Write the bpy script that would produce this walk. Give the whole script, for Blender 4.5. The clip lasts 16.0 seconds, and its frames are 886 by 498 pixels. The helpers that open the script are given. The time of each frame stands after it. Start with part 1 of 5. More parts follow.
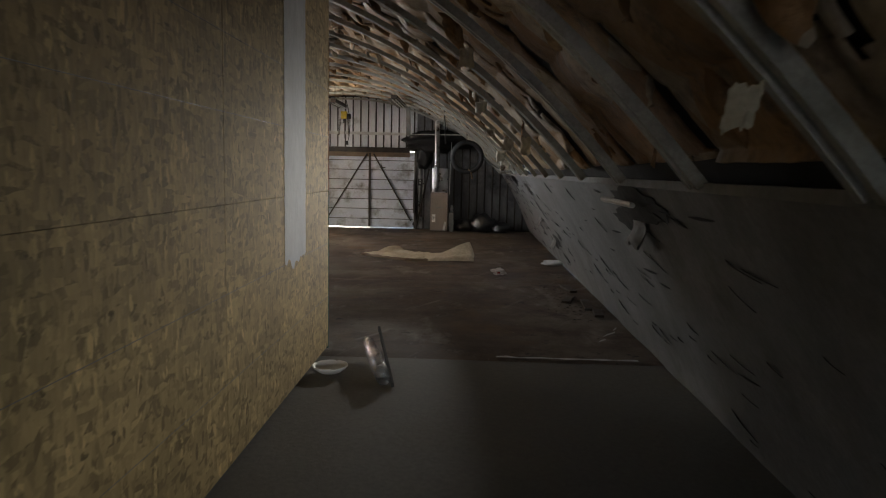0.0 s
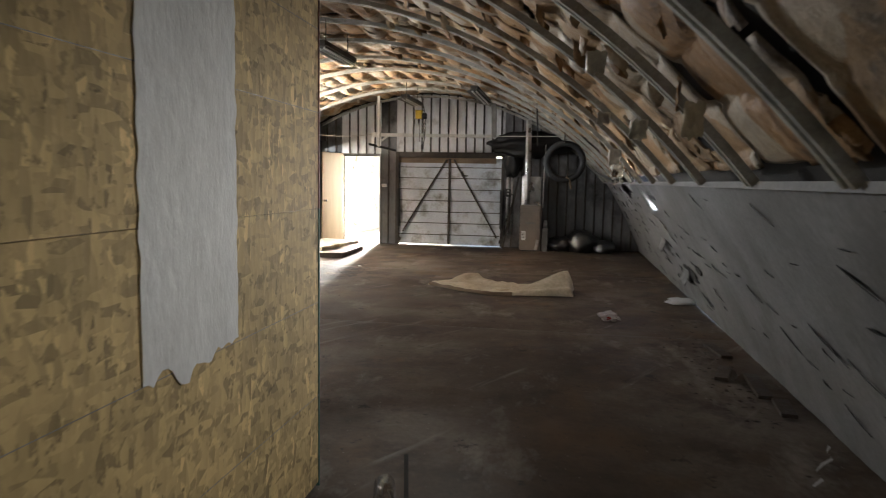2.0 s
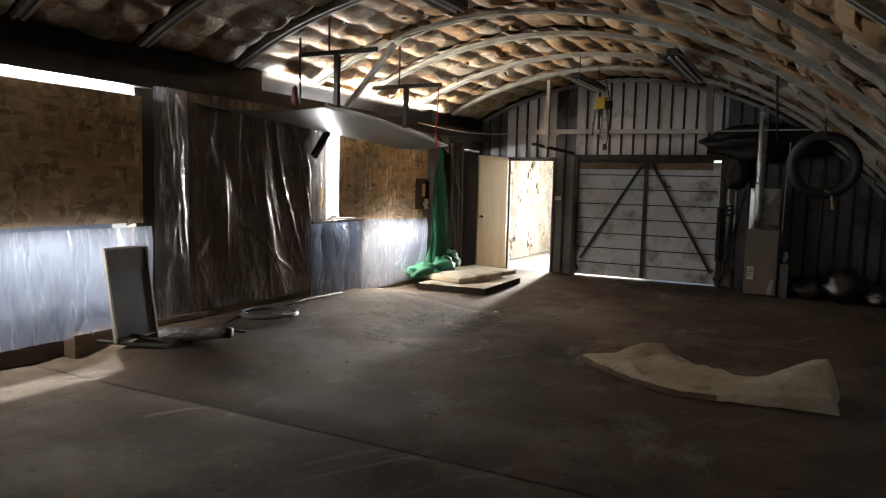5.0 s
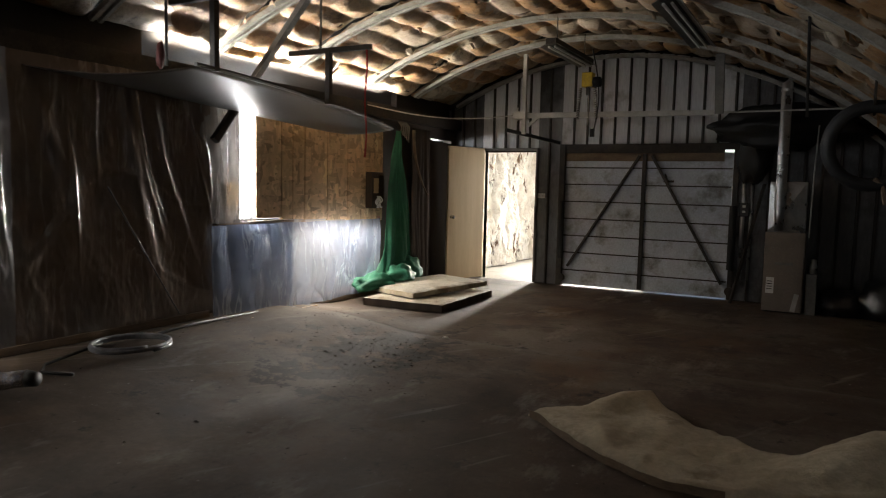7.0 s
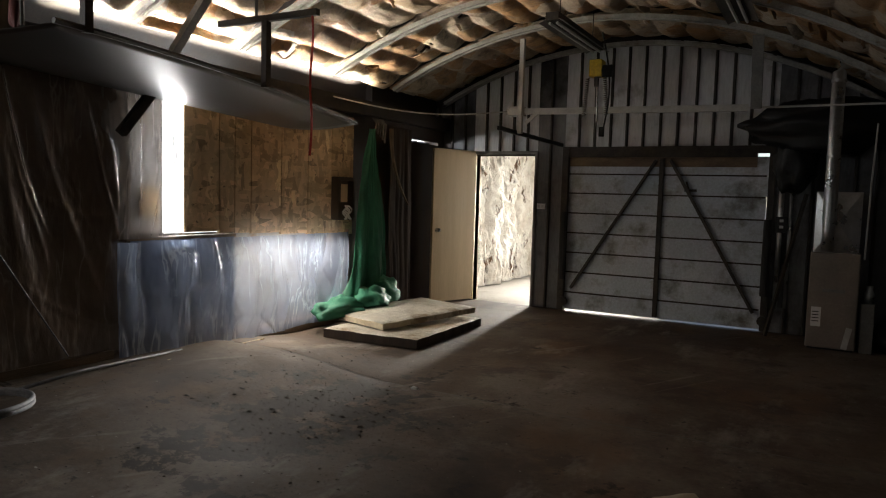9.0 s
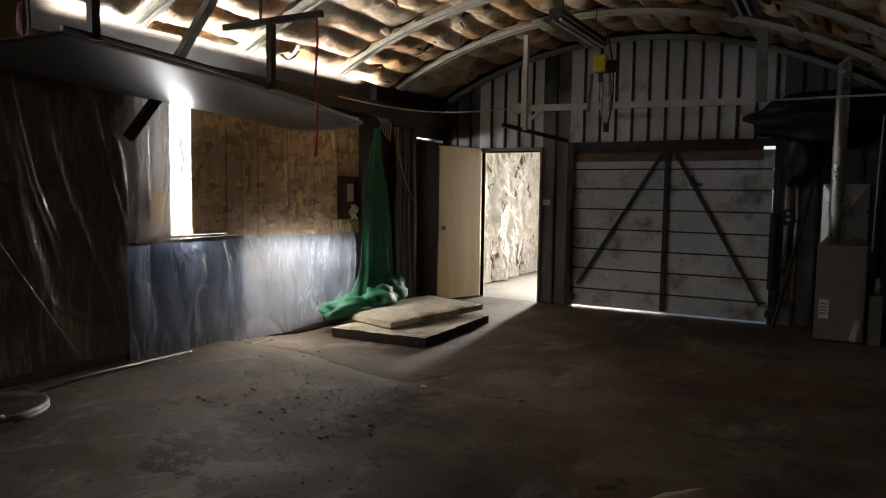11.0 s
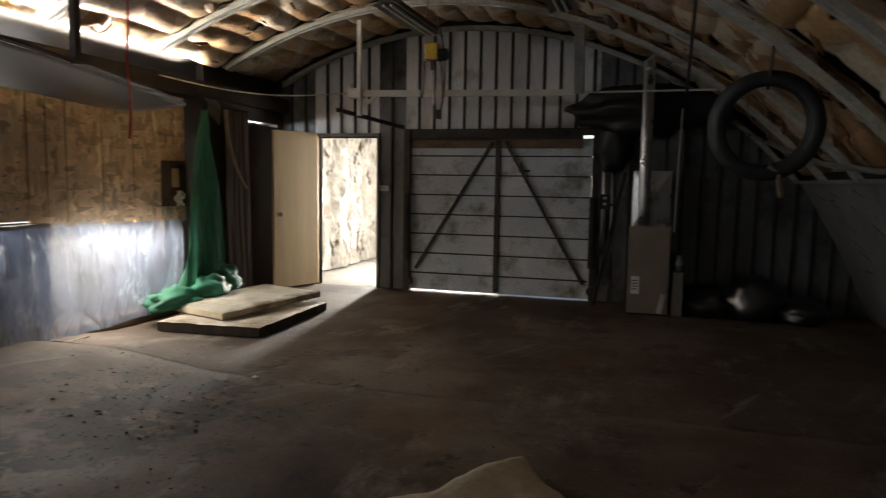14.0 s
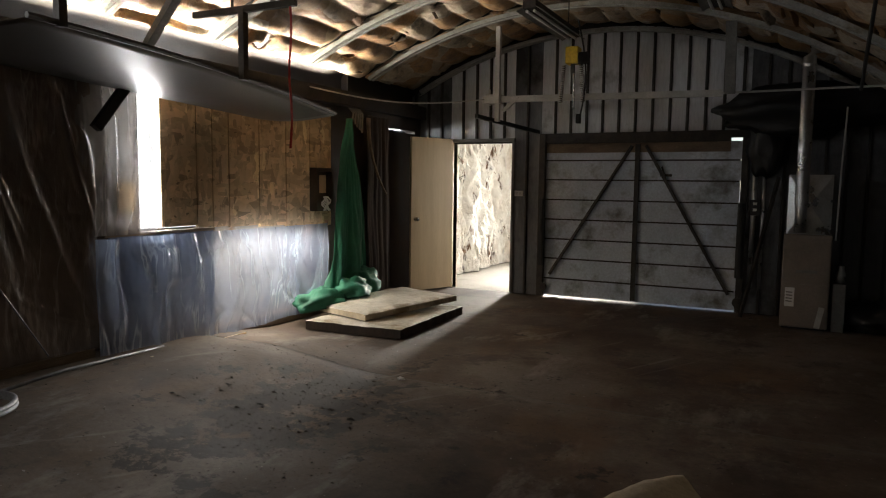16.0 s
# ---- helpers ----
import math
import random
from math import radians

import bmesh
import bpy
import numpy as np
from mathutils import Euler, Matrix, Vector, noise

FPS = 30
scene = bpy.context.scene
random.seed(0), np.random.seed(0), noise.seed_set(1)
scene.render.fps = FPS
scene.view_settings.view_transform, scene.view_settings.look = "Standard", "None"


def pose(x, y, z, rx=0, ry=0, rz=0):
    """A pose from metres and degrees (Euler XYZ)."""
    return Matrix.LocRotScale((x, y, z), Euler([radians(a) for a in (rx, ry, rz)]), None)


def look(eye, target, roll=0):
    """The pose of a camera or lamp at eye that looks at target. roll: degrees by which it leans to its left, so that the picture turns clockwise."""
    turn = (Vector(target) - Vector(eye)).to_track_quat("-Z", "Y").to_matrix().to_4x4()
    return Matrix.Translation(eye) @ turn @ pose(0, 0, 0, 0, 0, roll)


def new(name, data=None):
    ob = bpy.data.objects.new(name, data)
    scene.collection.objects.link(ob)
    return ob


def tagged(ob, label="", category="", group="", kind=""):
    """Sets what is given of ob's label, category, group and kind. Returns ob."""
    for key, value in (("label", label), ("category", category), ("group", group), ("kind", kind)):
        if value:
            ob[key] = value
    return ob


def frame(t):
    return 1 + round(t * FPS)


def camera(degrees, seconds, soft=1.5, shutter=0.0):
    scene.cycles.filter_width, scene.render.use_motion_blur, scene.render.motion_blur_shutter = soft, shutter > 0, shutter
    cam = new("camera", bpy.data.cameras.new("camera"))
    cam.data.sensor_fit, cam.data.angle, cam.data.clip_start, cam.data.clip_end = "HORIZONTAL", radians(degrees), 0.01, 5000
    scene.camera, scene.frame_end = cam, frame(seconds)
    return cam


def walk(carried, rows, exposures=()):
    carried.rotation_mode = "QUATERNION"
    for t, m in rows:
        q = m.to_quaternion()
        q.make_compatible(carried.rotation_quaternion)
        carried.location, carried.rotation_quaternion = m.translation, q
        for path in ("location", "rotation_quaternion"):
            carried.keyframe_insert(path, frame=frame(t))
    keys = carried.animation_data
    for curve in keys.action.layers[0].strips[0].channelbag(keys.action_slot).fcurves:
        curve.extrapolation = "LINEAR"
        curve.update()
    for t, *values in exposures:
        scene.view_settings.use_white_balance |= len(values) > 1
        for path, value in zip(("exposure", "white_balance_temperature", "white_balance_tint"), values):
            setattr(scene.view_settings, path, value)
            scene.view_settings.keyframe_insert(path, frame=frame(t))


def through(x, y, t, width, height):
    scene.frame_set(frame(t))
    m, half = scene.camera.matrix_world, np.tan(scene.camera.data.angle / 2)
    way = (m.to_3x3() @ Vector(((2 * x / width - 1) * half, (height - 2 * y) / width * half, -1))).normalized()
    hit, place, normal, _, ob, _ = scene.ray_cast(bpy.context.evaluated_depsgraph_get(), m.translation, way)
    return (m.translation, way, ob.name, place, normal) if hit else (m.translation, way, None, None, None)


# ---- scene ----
cam = camera(65.2, 16.0, 1.1, 0.35)
PATH = [
    (0, (1.485, -1.101, 1.558), (1.415, 0.885, 1.334), 1.2),
    (0.5, (1.46, -0.416, 1.563), (1.378, 1.571, 1.343), 0.8),
    (1, (1.493, 0.362, 1.537), (1.38, 2.348, 1.326), 0.8),
    (1.5, (1.441, 1.024, 1.531), (1.24, 3.003, 1.327), 1.2),
    (2, (1.439, 1.634, 1.518), (1.1, 3.595, 1.319), 1.0),
    (2.5, (1.412, 2.332, 1.537), (0.935, 4.264, 1.336), 1.4),
    (3, (1.356, 2.969, 1.552), (0.737, 4.86, 1.354), 1.3),
    (3.5, (1.322, 3.612, 1.56), (0.618, 5.473, 1.365), 1.2),
    (6, (1.32, 6.335, 1.544), (0.329, 8.062, 1.362), 1.6),
    (6.5, (1.208, 6.812, 1.504), (0.233, 8.549, 1.326), 1.7),
    (7, (1.137, 7.288, 1.462), (0.179, 9.035, 1.284), 1.3),
    (7.5, (1.023, 7.811, 1.47), (0.088, 9.571, 1.289), 1.5),
    (8, (0.849, 8.205, 1.475), (-0.064, 9.975, 1.294), 1.4),
    (8.5, (0.754, 8.592, 1.461), (-0.159, 10.362, 1.278), 1.5),
    (9, (0.642, 8.704, 1.459), (-0.323, 10.449, 1.307), 1.7),
    (11.5, (0.653, 8.678, 1.486), (-0.321, 10.416, 1.316), 0.6),
    (12, (0.761, 8.709, 1.436), (-0.043, 10.533, 1.273), 0.9),
    (12.5, (0.811, 8.75, 1.432), (0.285, 10.672, 1.262), 1.0),
    (13, (0.759, 8.754, 1.415), (0.375, 10.709, 1.24), 1.0),
    (13.5, (0.767, 8.752, 1.426), (0.382, 10.706, 1.24), 1.2),
    (14, (0.74, 8.719, 1.47), (0.168, 10.626, 1.275), 0.9),
    (14.5, (0.653, 8.665, 1.475), (-0.097, 10.509, 1.28), 0.7),
    (15, (0.648, 8.683, 1.449), (-0.196, 10.486, 1.263), 0.8),
    (15.5, (0.638, 8.68, 1.458), (-0.246, 10.465, 1.274), 0.9),
    (16, (0.582, 8.66, 1.486), (-0.314, 10.438, 1.297), 0.7),
]
EXPOSURES = [(0, 2.45), (0.5, 2.4), (1.0, 2.55), (1.5, 2.7), (2.0, 2.85), (2.5, 2.8), (3.5, 2.2), (6.0, 1.15), (7.5, 0.9), (9.0, 0.6), (11.5, 0.45), (12.5, 0.65), (13.5, 1.0), (14.5, 0.95), (15.2, 0.8), (16, 0.65)]
walk(cam, [(t, look(eye, target, roll)) for t, eye, target, roll in PATH], EXPOSURES)

# ---- world and lights ----
world = bpy.data.worlds.new("sky")
scene.world = world
world.use_nodes = True
wn = world.node_tree.nodes
sky = wn.new("ShaderNodeTexSky")
sky.sky_type, sky.sun_disc = "NISHITA", False
sky.sun_elevation, sky.sun_rotation = radians(55), radians(292)
world.node_tree.links.new(sky.outputs[0], wn["Background"].inputs[0])
wn["Background"].inputs[1].default_value = 0.12

sun = new("sun", bpy.data.lights.new("sun", "SUN"))
sun.data.energy, sun.data.angle, sun.data.color = 2.0, radians(4), (1.0, 0.95, 0.88)
sun.matrix_world = look((-40, 25, 60), (-1, 9, 0))


def window_lamp(name, eye, target, width, height, watts, colour):
    """Daylight standing in an opening, real or added."""
    lamp = bpy.data.lights.new(name, "AREA")
    lamp.shape, lamp.size, lamp.size_y = "RECTANGLE", width, height
    lamp.energy, lamp.color = watts, colour
    ob = new(name, lamp)
    ob.matrix_world = look(eye, target)
    return ob


DAY = (0.93, 0.97, 1.0)
WARM = (1.0, 0.90, 0.76)
window_lamp("daylight_window_gap", (-4.27, 12.83, 1.66), (0, 12.83, 1.70), 0.30, 1.20, 14, (0.93, 0.96, 1.0))
window_lamp("daylight_below_board", (-4.34, 14.22, 1.035), (-4.22, 14.22, 0.72), 1.4, 0.12, 21, WARM)
eave_lamp = window_lamp("daylight_eave", (-4.46, 13.7, 2.60), (-3.98, 13.7, 3.25), 3.8, 0.13, 135, (1.0, 0.91, 0.79))
window_lamp("daylight_far_window", (-4.36, 9.0, 2.335), (-2.4, 9.2, 3.5), 1.5, 0.06, 44, DAY)
window_lamp("daylight_far_window_low", (-4.36, 9.0, 1.10), (-4.22, 9.0, 0.6), 1.5, 0.12, 9, WARM)
window_lamp("daylight_wall_slit", (-4.43, 16.78, 2.19), (0, 16.78, 2.1), 0.85, 0.04, 3, DAY)
window_lamp("daylight_next_room", (-1.26, 19.6, 1.45), (-4.2, 19.6, 1.2), 2.0, 1.5, 38, (1.0, 0.93, 0.82))
hatch_lamp = window_lamp("daylight_back_doorway", (-3.48, 22.36, 1.15), (-2.62, 15.5, 0.75), 0.30, 1.8, 85, (1.0, 0.95, 0.86))
window_lamp("daylight_lining_hole", (2.95, 13.0, 1.20), (2.40, 10.4, 1.32), 0.5, 0.5, 12, DAY)
# Light from the gap, squeezed and aimed to brighten the partition's end.
roof_lamp = window_lamp("daylight_roof_gap", (2.31, 10.4, 1.63), (0.40, 5.0, 1.45), 0.5, 0.16, 5.5, (1.0, 0.97, 0.92))
roof_lamp.data.spread = radians(36)
# Unseen lamp behind the start, added and aimed to brighten the partition.
back_fill = window_lamp("fill_unseen_back_door", (2.2, -3.46, 0.7), (0.29, 4.9, 0.55), 0.9, 0.9, 0.7, (1.0, 0.96, 0.91))
hatch_lamp.data.spread = radians(60)
eave_lamp.data.spread = radians(100)
back_fill.data.spread = radians(24)


# ---- materials ----
def node_material(name):
    m = bpy.data.materials.new(name)
    m.use_nodes = True
    nt = m.node_tree
    return m, nt.nodes, nt.links, nt.nodes["Principled BSDF"]


def tex_noise(n, l, coord, scale, detail=5, rough=0.6, stretch=None):
    src = coord
    if stretch:
        mp = n.new("ShaderNodeMapping")
        mp.inputs["Scale"].default_value = stretch
        l.new(coord, mp.inputs[0])
        src = mp.outputs[0]
    t = n.new("ShaderNodeTexNoise")
    t.inputs["Scale"].default_value = scale
    t.inputs["Detail"].default_value = detail
    t.inputs["Roughness"].default_value = rough
    l.new(src, t.inputs["Vector"])
    return t.outputs["Fac"]


def ramp(n, l, fac, stops):
    r = n.new("ShaderNodeValToRGB")
    e = r.color_ramp.elements
    while len(e) < len(stops):
        e.new(0.5)
    for k, (pos, c) in zip(e, stops):
        k.position = pos
        k.color = (*c, 1) if len(c) == 3 else c
    l.new(fac, r.inputs[0])
    return r.outputs[0]


def mix(n, l, fac, a, b, mode="MIX"):
    m = n.new("ShaderNodeMix")
    m.data_type, m.blend_type = "RGBA", mode
    for sock, v in ((m.inputs[0], fac), (m.inputs[6], a), (m.inputs[7], b)):
        if isinstance(v, (int, float)):
            sock.default_value = v
        elif isinstance(v, tuple):
            sock.default_value = (*v, 1)
        else:
            l.new(v, sock)
    return m.outputs[2]


def grey(v):
    return (v, v, v)


def surface(name, dark, light, scale=4.0, stretch=None, rough=(0.6, 0.9), metal=0.0, fine=40.0, fine_amount=0.35,
            bump=0.3, stain=None, stain_scale=1.2, stain_at=(0.5, 0.62), coat=0.0, bump_size=0.01):
    """A worn surface: broad tone, fine grain, stains with a shape of their own, relief."""
    m, n, l, b = node_material(name)
    co = n.new("ShaderNodeTexCoord").outputs["Object"]
    broad = tex_noise(n, l, co, scale, 4, 0.6, stretch)
    col = ramp(n, l, broad, [(0.3, dark), (0.7, light)])
    grain = tex_noise(n, l, co, fine, 4, 0.7, stretch)
    g = ramp(n, l, grain, [(0.3, grey(1 - fine_amount)), (0.7, grey(1.0))])
    col = mix(n, l, 1.0, col, g, "MULTIPLY")
    if stain:
        s = ramp(n, l, tex_noise(n, l, co, stain_scale, 6, 0.65), [(stain_at[0], grey(0)), (stain_at[1], grey(1))])
        col = mix(n, l, s, col, stain)
    l.new(col, b.inputs["Base Color"])
    r = ramp(n, l, broad, [(0.25, grey(rough[0])), (0.75, grey(rough[1]))])
    l.new(r, b.inputs["Roughness"])
    b.inputs["Metallic"].default_value = metal
    b.inputs["Coat Weight"].default_value = coat
    bp = n.new("ShaderNodeBump")
    bp.inputs["Strength"].default_value, bp.inputs["Distance"].default_value = bump, bump_size
    l.new(grain, bp.inputs["Height"])
    l.new(bp.outputs[0], b.inputs["Normal"])
    return m


def strand_board(name, tint, size=1.0):
    """Oriented strand board: flakes as stretched cells in several tones."""
    m, n, l, b = node_material(name)
    co = n.new("ShaderNodeTexCoord").outputs["Object"]
    warp = n.new("ShaderNodeTexNoise")
    warp.inputs["Scale"].default_value = 3.0
    l.new(co, warp.inputs["Vector"])
    bent = mix(n, l, 0.06, co, warp.outputs["Color"], "ADD")
    cols, heights = [], []
    for stretch, sc in (((21, 21, 7), 1.6), ((22, 7, 23), 1.5)):
        mp = n.new("ShaderNodeMapping")
        mp.inputs["Scale"].default_value = stretch
        mp.inputs["Rotation"].default_value = (0.55 * sc - 0.2, 0.2, 0.3)
        l.new(bent, mp.inputs[0])
        v = n.new("ShaderNodeTexVoronoi")
        v.inputs["Scale"].default_value = sc / size
        l.new(mp.outputs[0], v.inputs["Vector"])
        sep = n.new("ShaderNodeSeparateColor")
        l.new(v.outputs["Color"], sep.inputs[0])
        cols.append(sep.outputs[0])
        heights.append(v.outputs["Distance"])
    a = ramp(n, l, cols[0], [(0.0, tuple(c * 0.55 for c in tint)), (0.25, tint), (0.85, tuple(min(1, c * 1.25) for c in tint)), (1.0, tuple(min(1, c * 1.75) for c in tint))])
    c2 = ramp(n, l, cols[1], [(0.0, tuple(c * 0.6 for c in tint)), (0.5, tint), (1.0, tuple(min(1, c * 1.4) for c in tint))])
    pick = ramp(n, l, tex_noise(n, l, co, 20 / size, 3), [(0.46, grey(0)), (0.54, grey(1))])
    col = mix(n, l, pick, a, c2)
    dirt = ramp(n, l, tex_noise(n, l, co, 1.3, 5), [(0.35, grey(0.7)), (0.65, grey(1))])
    col = mix(n, l, 1.0, col, dirt, "MULTIPLY")
    chips = ramp(n, l, tex_noise(n, l, co, 22, 3, 0.5, (1, 0.5, 1)), [(0.70, grey(0)), (0.74, grey(0.8))])
    col = mix(n, l, chips, col, tuple(c * 0.25 for c in tint))
    l.new(col, b.inputs["Base Color"])
    b.inputs["Roughness"].default_value = 0.85
    b.inputs["Specular IOR Level"].default_value = 0.25
    bp = n.new("ShaderNodeBump")
    bp.inputs["Strength"].default_value, bp.inputs["Distance"].default_value = 0.35, 0.004
    l.new(heights[0], bp.inputs["Height"])
    l.new(bp.outputs[0], b.inputs["Normal"])
    return m


def plastic_film(name, colour, through, rough, clear, white=0.22):
    """Polythene: gloss on top, part see-through, part translucent."""
    m, n, l, b = node_material(name)
    co = n.new("ShaderNodeTexCoord").outputs["Object"]
    dust = tex_noise(n, l, co, 3.0, 5)
    tone = ramp(n, l, dust, [(0.3, tuple(c * 0.7 for c in colour)), (0.7, colour)])
    bend = n.new("ShaderNodeTexNoise")
    bend.inputs["Scale"].default_value = 2.2
    l.new(co, bend.inputs["Vector"])
    bent = mix(n, l, 0.09, co, bend.outputs["Color"], "ADD")
    ridge = n.new("ShaderNodeMath")
    ridge.operation = "SUBTRACT"
    ridge.inputs[1].default_value = 0.5
    l.new(tex_noise(n, l, bent, 6.0, 3, 0.55, (1, 1, 0.10)), ridge.inputs[0])
    fold = n.new("ShaderNodeMath")
    fold.operation = "ABSOLUTE"
    l.new(ridge.outputs[0], fold.inputs[0])
    # Pale streaks paint the folds' bright glints; they also cloud the film.
    crease = ramp(n, l, fold.outputs[0], [(0.0, grey(0.85)), (0.03, grey(0.0))])
    gaps = ramp(n, l, tex_noise(n, l, co, 2.6, 3), [(0.42, grey(0)), (0.6, grey(1))])
    crease = mix(n, l, 1.0, crease, gaps, "MULTIPLY")
    l.new(mix(n, l, crease, tone, tuple(min(0.9, c * 1.25 + white) for c in colour)), b.inputs["Base Color"])
    b.inputs["Roughness"].default_value = rough
    b.inputs["Specular IOR Level"].default_value = 0.9
    b.inputs["Coat Weight"].default_value, b.inputs["Coat Roughness"].default_value = 0.8, 0.07
    bp = n.new("ShaderNodeBump")
    bp.inputs["Strength"].default_value, bp.inputs["Distance"].default_value = 0.55, 0.02
    l.new(tex_noise(n, l, co, 10.0, 5, 0.6, (1, 1.0, 0.35)), bp.inputs["Height"])
    l.new(bp.outputs[0], b.inputs["Normal"])
    out = n["Material Output"]
    last = b.outputs[0]
    if through > 0:
        tr = n.new("ShaderNodeBsdfTranslucent")
        tr.inputs[0].default_value = (*colour, 1)
        ms = n.new("ShaderNodeMixShader")
        ms.inputs[0].default_value = through
        l.new(last, ms.inputs[1])
        l.new(tr.outputs[0], ms.inputs[2])
        last = ms.outputs[0]
    if clear > 0:
        cl = n.new("ShaderNodeBsdfTransparent")
        ms = n.new("ShaderNodeMixShader")
        l.new(ramp(n, l, crease, [(0.0, grey(clear)), (0.6, grey(0.1 * clear))]), ms.inputs[0])
        l.new(last, ms.inputs[1])
        l.new(cl.outputs[0], ms.inputs[2])
        last = ms.outputs[0]
    l.new(last, out.inputs[0])
    return m


def glowing(name, colour, strength):
    m, n, l, b = node_material(name)
    b.inputs["Base Color"].default_value = (*colour, 1)
    b.inputs["Emission Color"].default_value = (*colour, 1)
    b.inputs["Emission Strength"].default_value = strength
    return m


def slab_material():
    m, n, l, b = node_material("worn stained concrete")
    co = n.new("ShaderNodeTexCoord").outputs["Object"]
    col = ramp(n, l, tex_noise(n, l, co, 0.5, 7, 0.66), [(0.36, (0.045, 0.028, 0.017)), (0.5, (0.105, 0.072, 0.048)), (0.62, (0.19, 0.155, 0.125))])
    g = ramp(n, l, tex_noise(n, l, co, 30, 5, 0.7), [(0.3, grey(0.68)), (0.7, grey(1.0))])
    col = mix(n, l, 1.0, col, g, "MULTIPLY")
    rust = ramp(n, l, tex_noise(n, l, co, 0.9, 5, 0.6, (1.0, 0.6, 1)), [(0.54, grey(0)), (0.66, grey(0.6))])
    col = mix(n, l, rust, col, (0.15, 0.085, 0.04))
    oil = ramp(n, l, tex_noise(n, l, co, 1.1, 7, 0.68), [(0.54, grey(0)), (0.63, grey(0.8))])
    col = mix(n, l, oil, col, (0.040, 0.026, 0.018))
    chalk = ramp(n, l, tex_noise(n, l, co, 1.3, 7, 0.72, (1.0, 0.45, 1)), [(0.56, grey(0)), (0.70, grey(0.65))])
    col = mix(n, l, chalk, col, (0.32, 0.29, 0.26))
    specks = ramp(n, l, tex_noise(n, l, co, 11, 5, 0.75), [(0.62, grey(0)), (0.67, grey(0.8))])
    col = mix(n, l, specks, col, (0.035, 0.024, 0.017))
    drag = n.new("ShaderNodeVectorRotate")
    drag.inputs["Angle"].default_value = radians(28)
    l.new(co, drag.inputs["Vector"])
    scuff = ramp(n, l, tex_noise(n, l, drag.outputs[0], 7, 4, 0.6, (1.0, 0.07, 1)), [(0.64, grey(0)), (0.74, grey(0.4))])
    col = mix(n, l, scuff, col, (0.36, 0.33, 0.30))
    pale = ramp(n, l, tex_noise(n, l, co, 34, 3, 0.6), [(0.71, grey(0)), (0.74, grey(0.6))])
    col = mix(n, l, pale, col, (0.5, 0.47, 0.43))
    # tracked-in dirt in a long patch inside the door
    flat = n.new("ShaderNodeMapping")
    flat.inputs["Scale"].default_value = (1.0, 0.55, 1.0)
    l.new(co, flat.inputs[0])
    near = n.new("ShaderNodeVectorMath")
    near.operation = "DISTANCE"
    near.inputs[1].default_value = (-2.25, 6.7, 0)
    l.new(flat.outputs[0], near.inputs[0])
    heap = ramp(n, l, near.outputs["Value"], [(0.2, grey(0.20)), (1.1, grey(0.0))])
    crumb = mix(n, l, 1.0, tex_noise(n, l, co, 2.6, 10, 0.74), heap, "ADD")
    crumb = ramp(n, l, crumb, [(0.61, grey(0)), (0.645, grey(1.0))])
    col = mix(n, l, crumb, col, (0.022, 0.015, 0.011))
    l.new(col, b.inputs["Base Color"])
    l.new(ramp(n, l, tex_noise(n, l, co, 0.8, 5), [(0.3, grey(0.62)), (0.7, grey(0.92))]), b.inputs["Roughness"])
    bp = n.new("ShaderNodeBump")
    bp.inputs["Strength"].default_value, bp.inputs["Distance"].default_value = 0.35, 0.008
    l.new(tex_noise(n, l, co, 16, 6, 0.7), bp.inputs["Height"])
    l.new(bp.outputs[0], b.inputs["Normal"])
    return m


M_FLOOR = slab_material()
M_APRON = surface("damp concrete", (0.10, 0.095, 0.08), (0.17, 0.16, 0.135), 1.1, None, (0.5, 0.8), 0, 28, 0.3, 0.25)
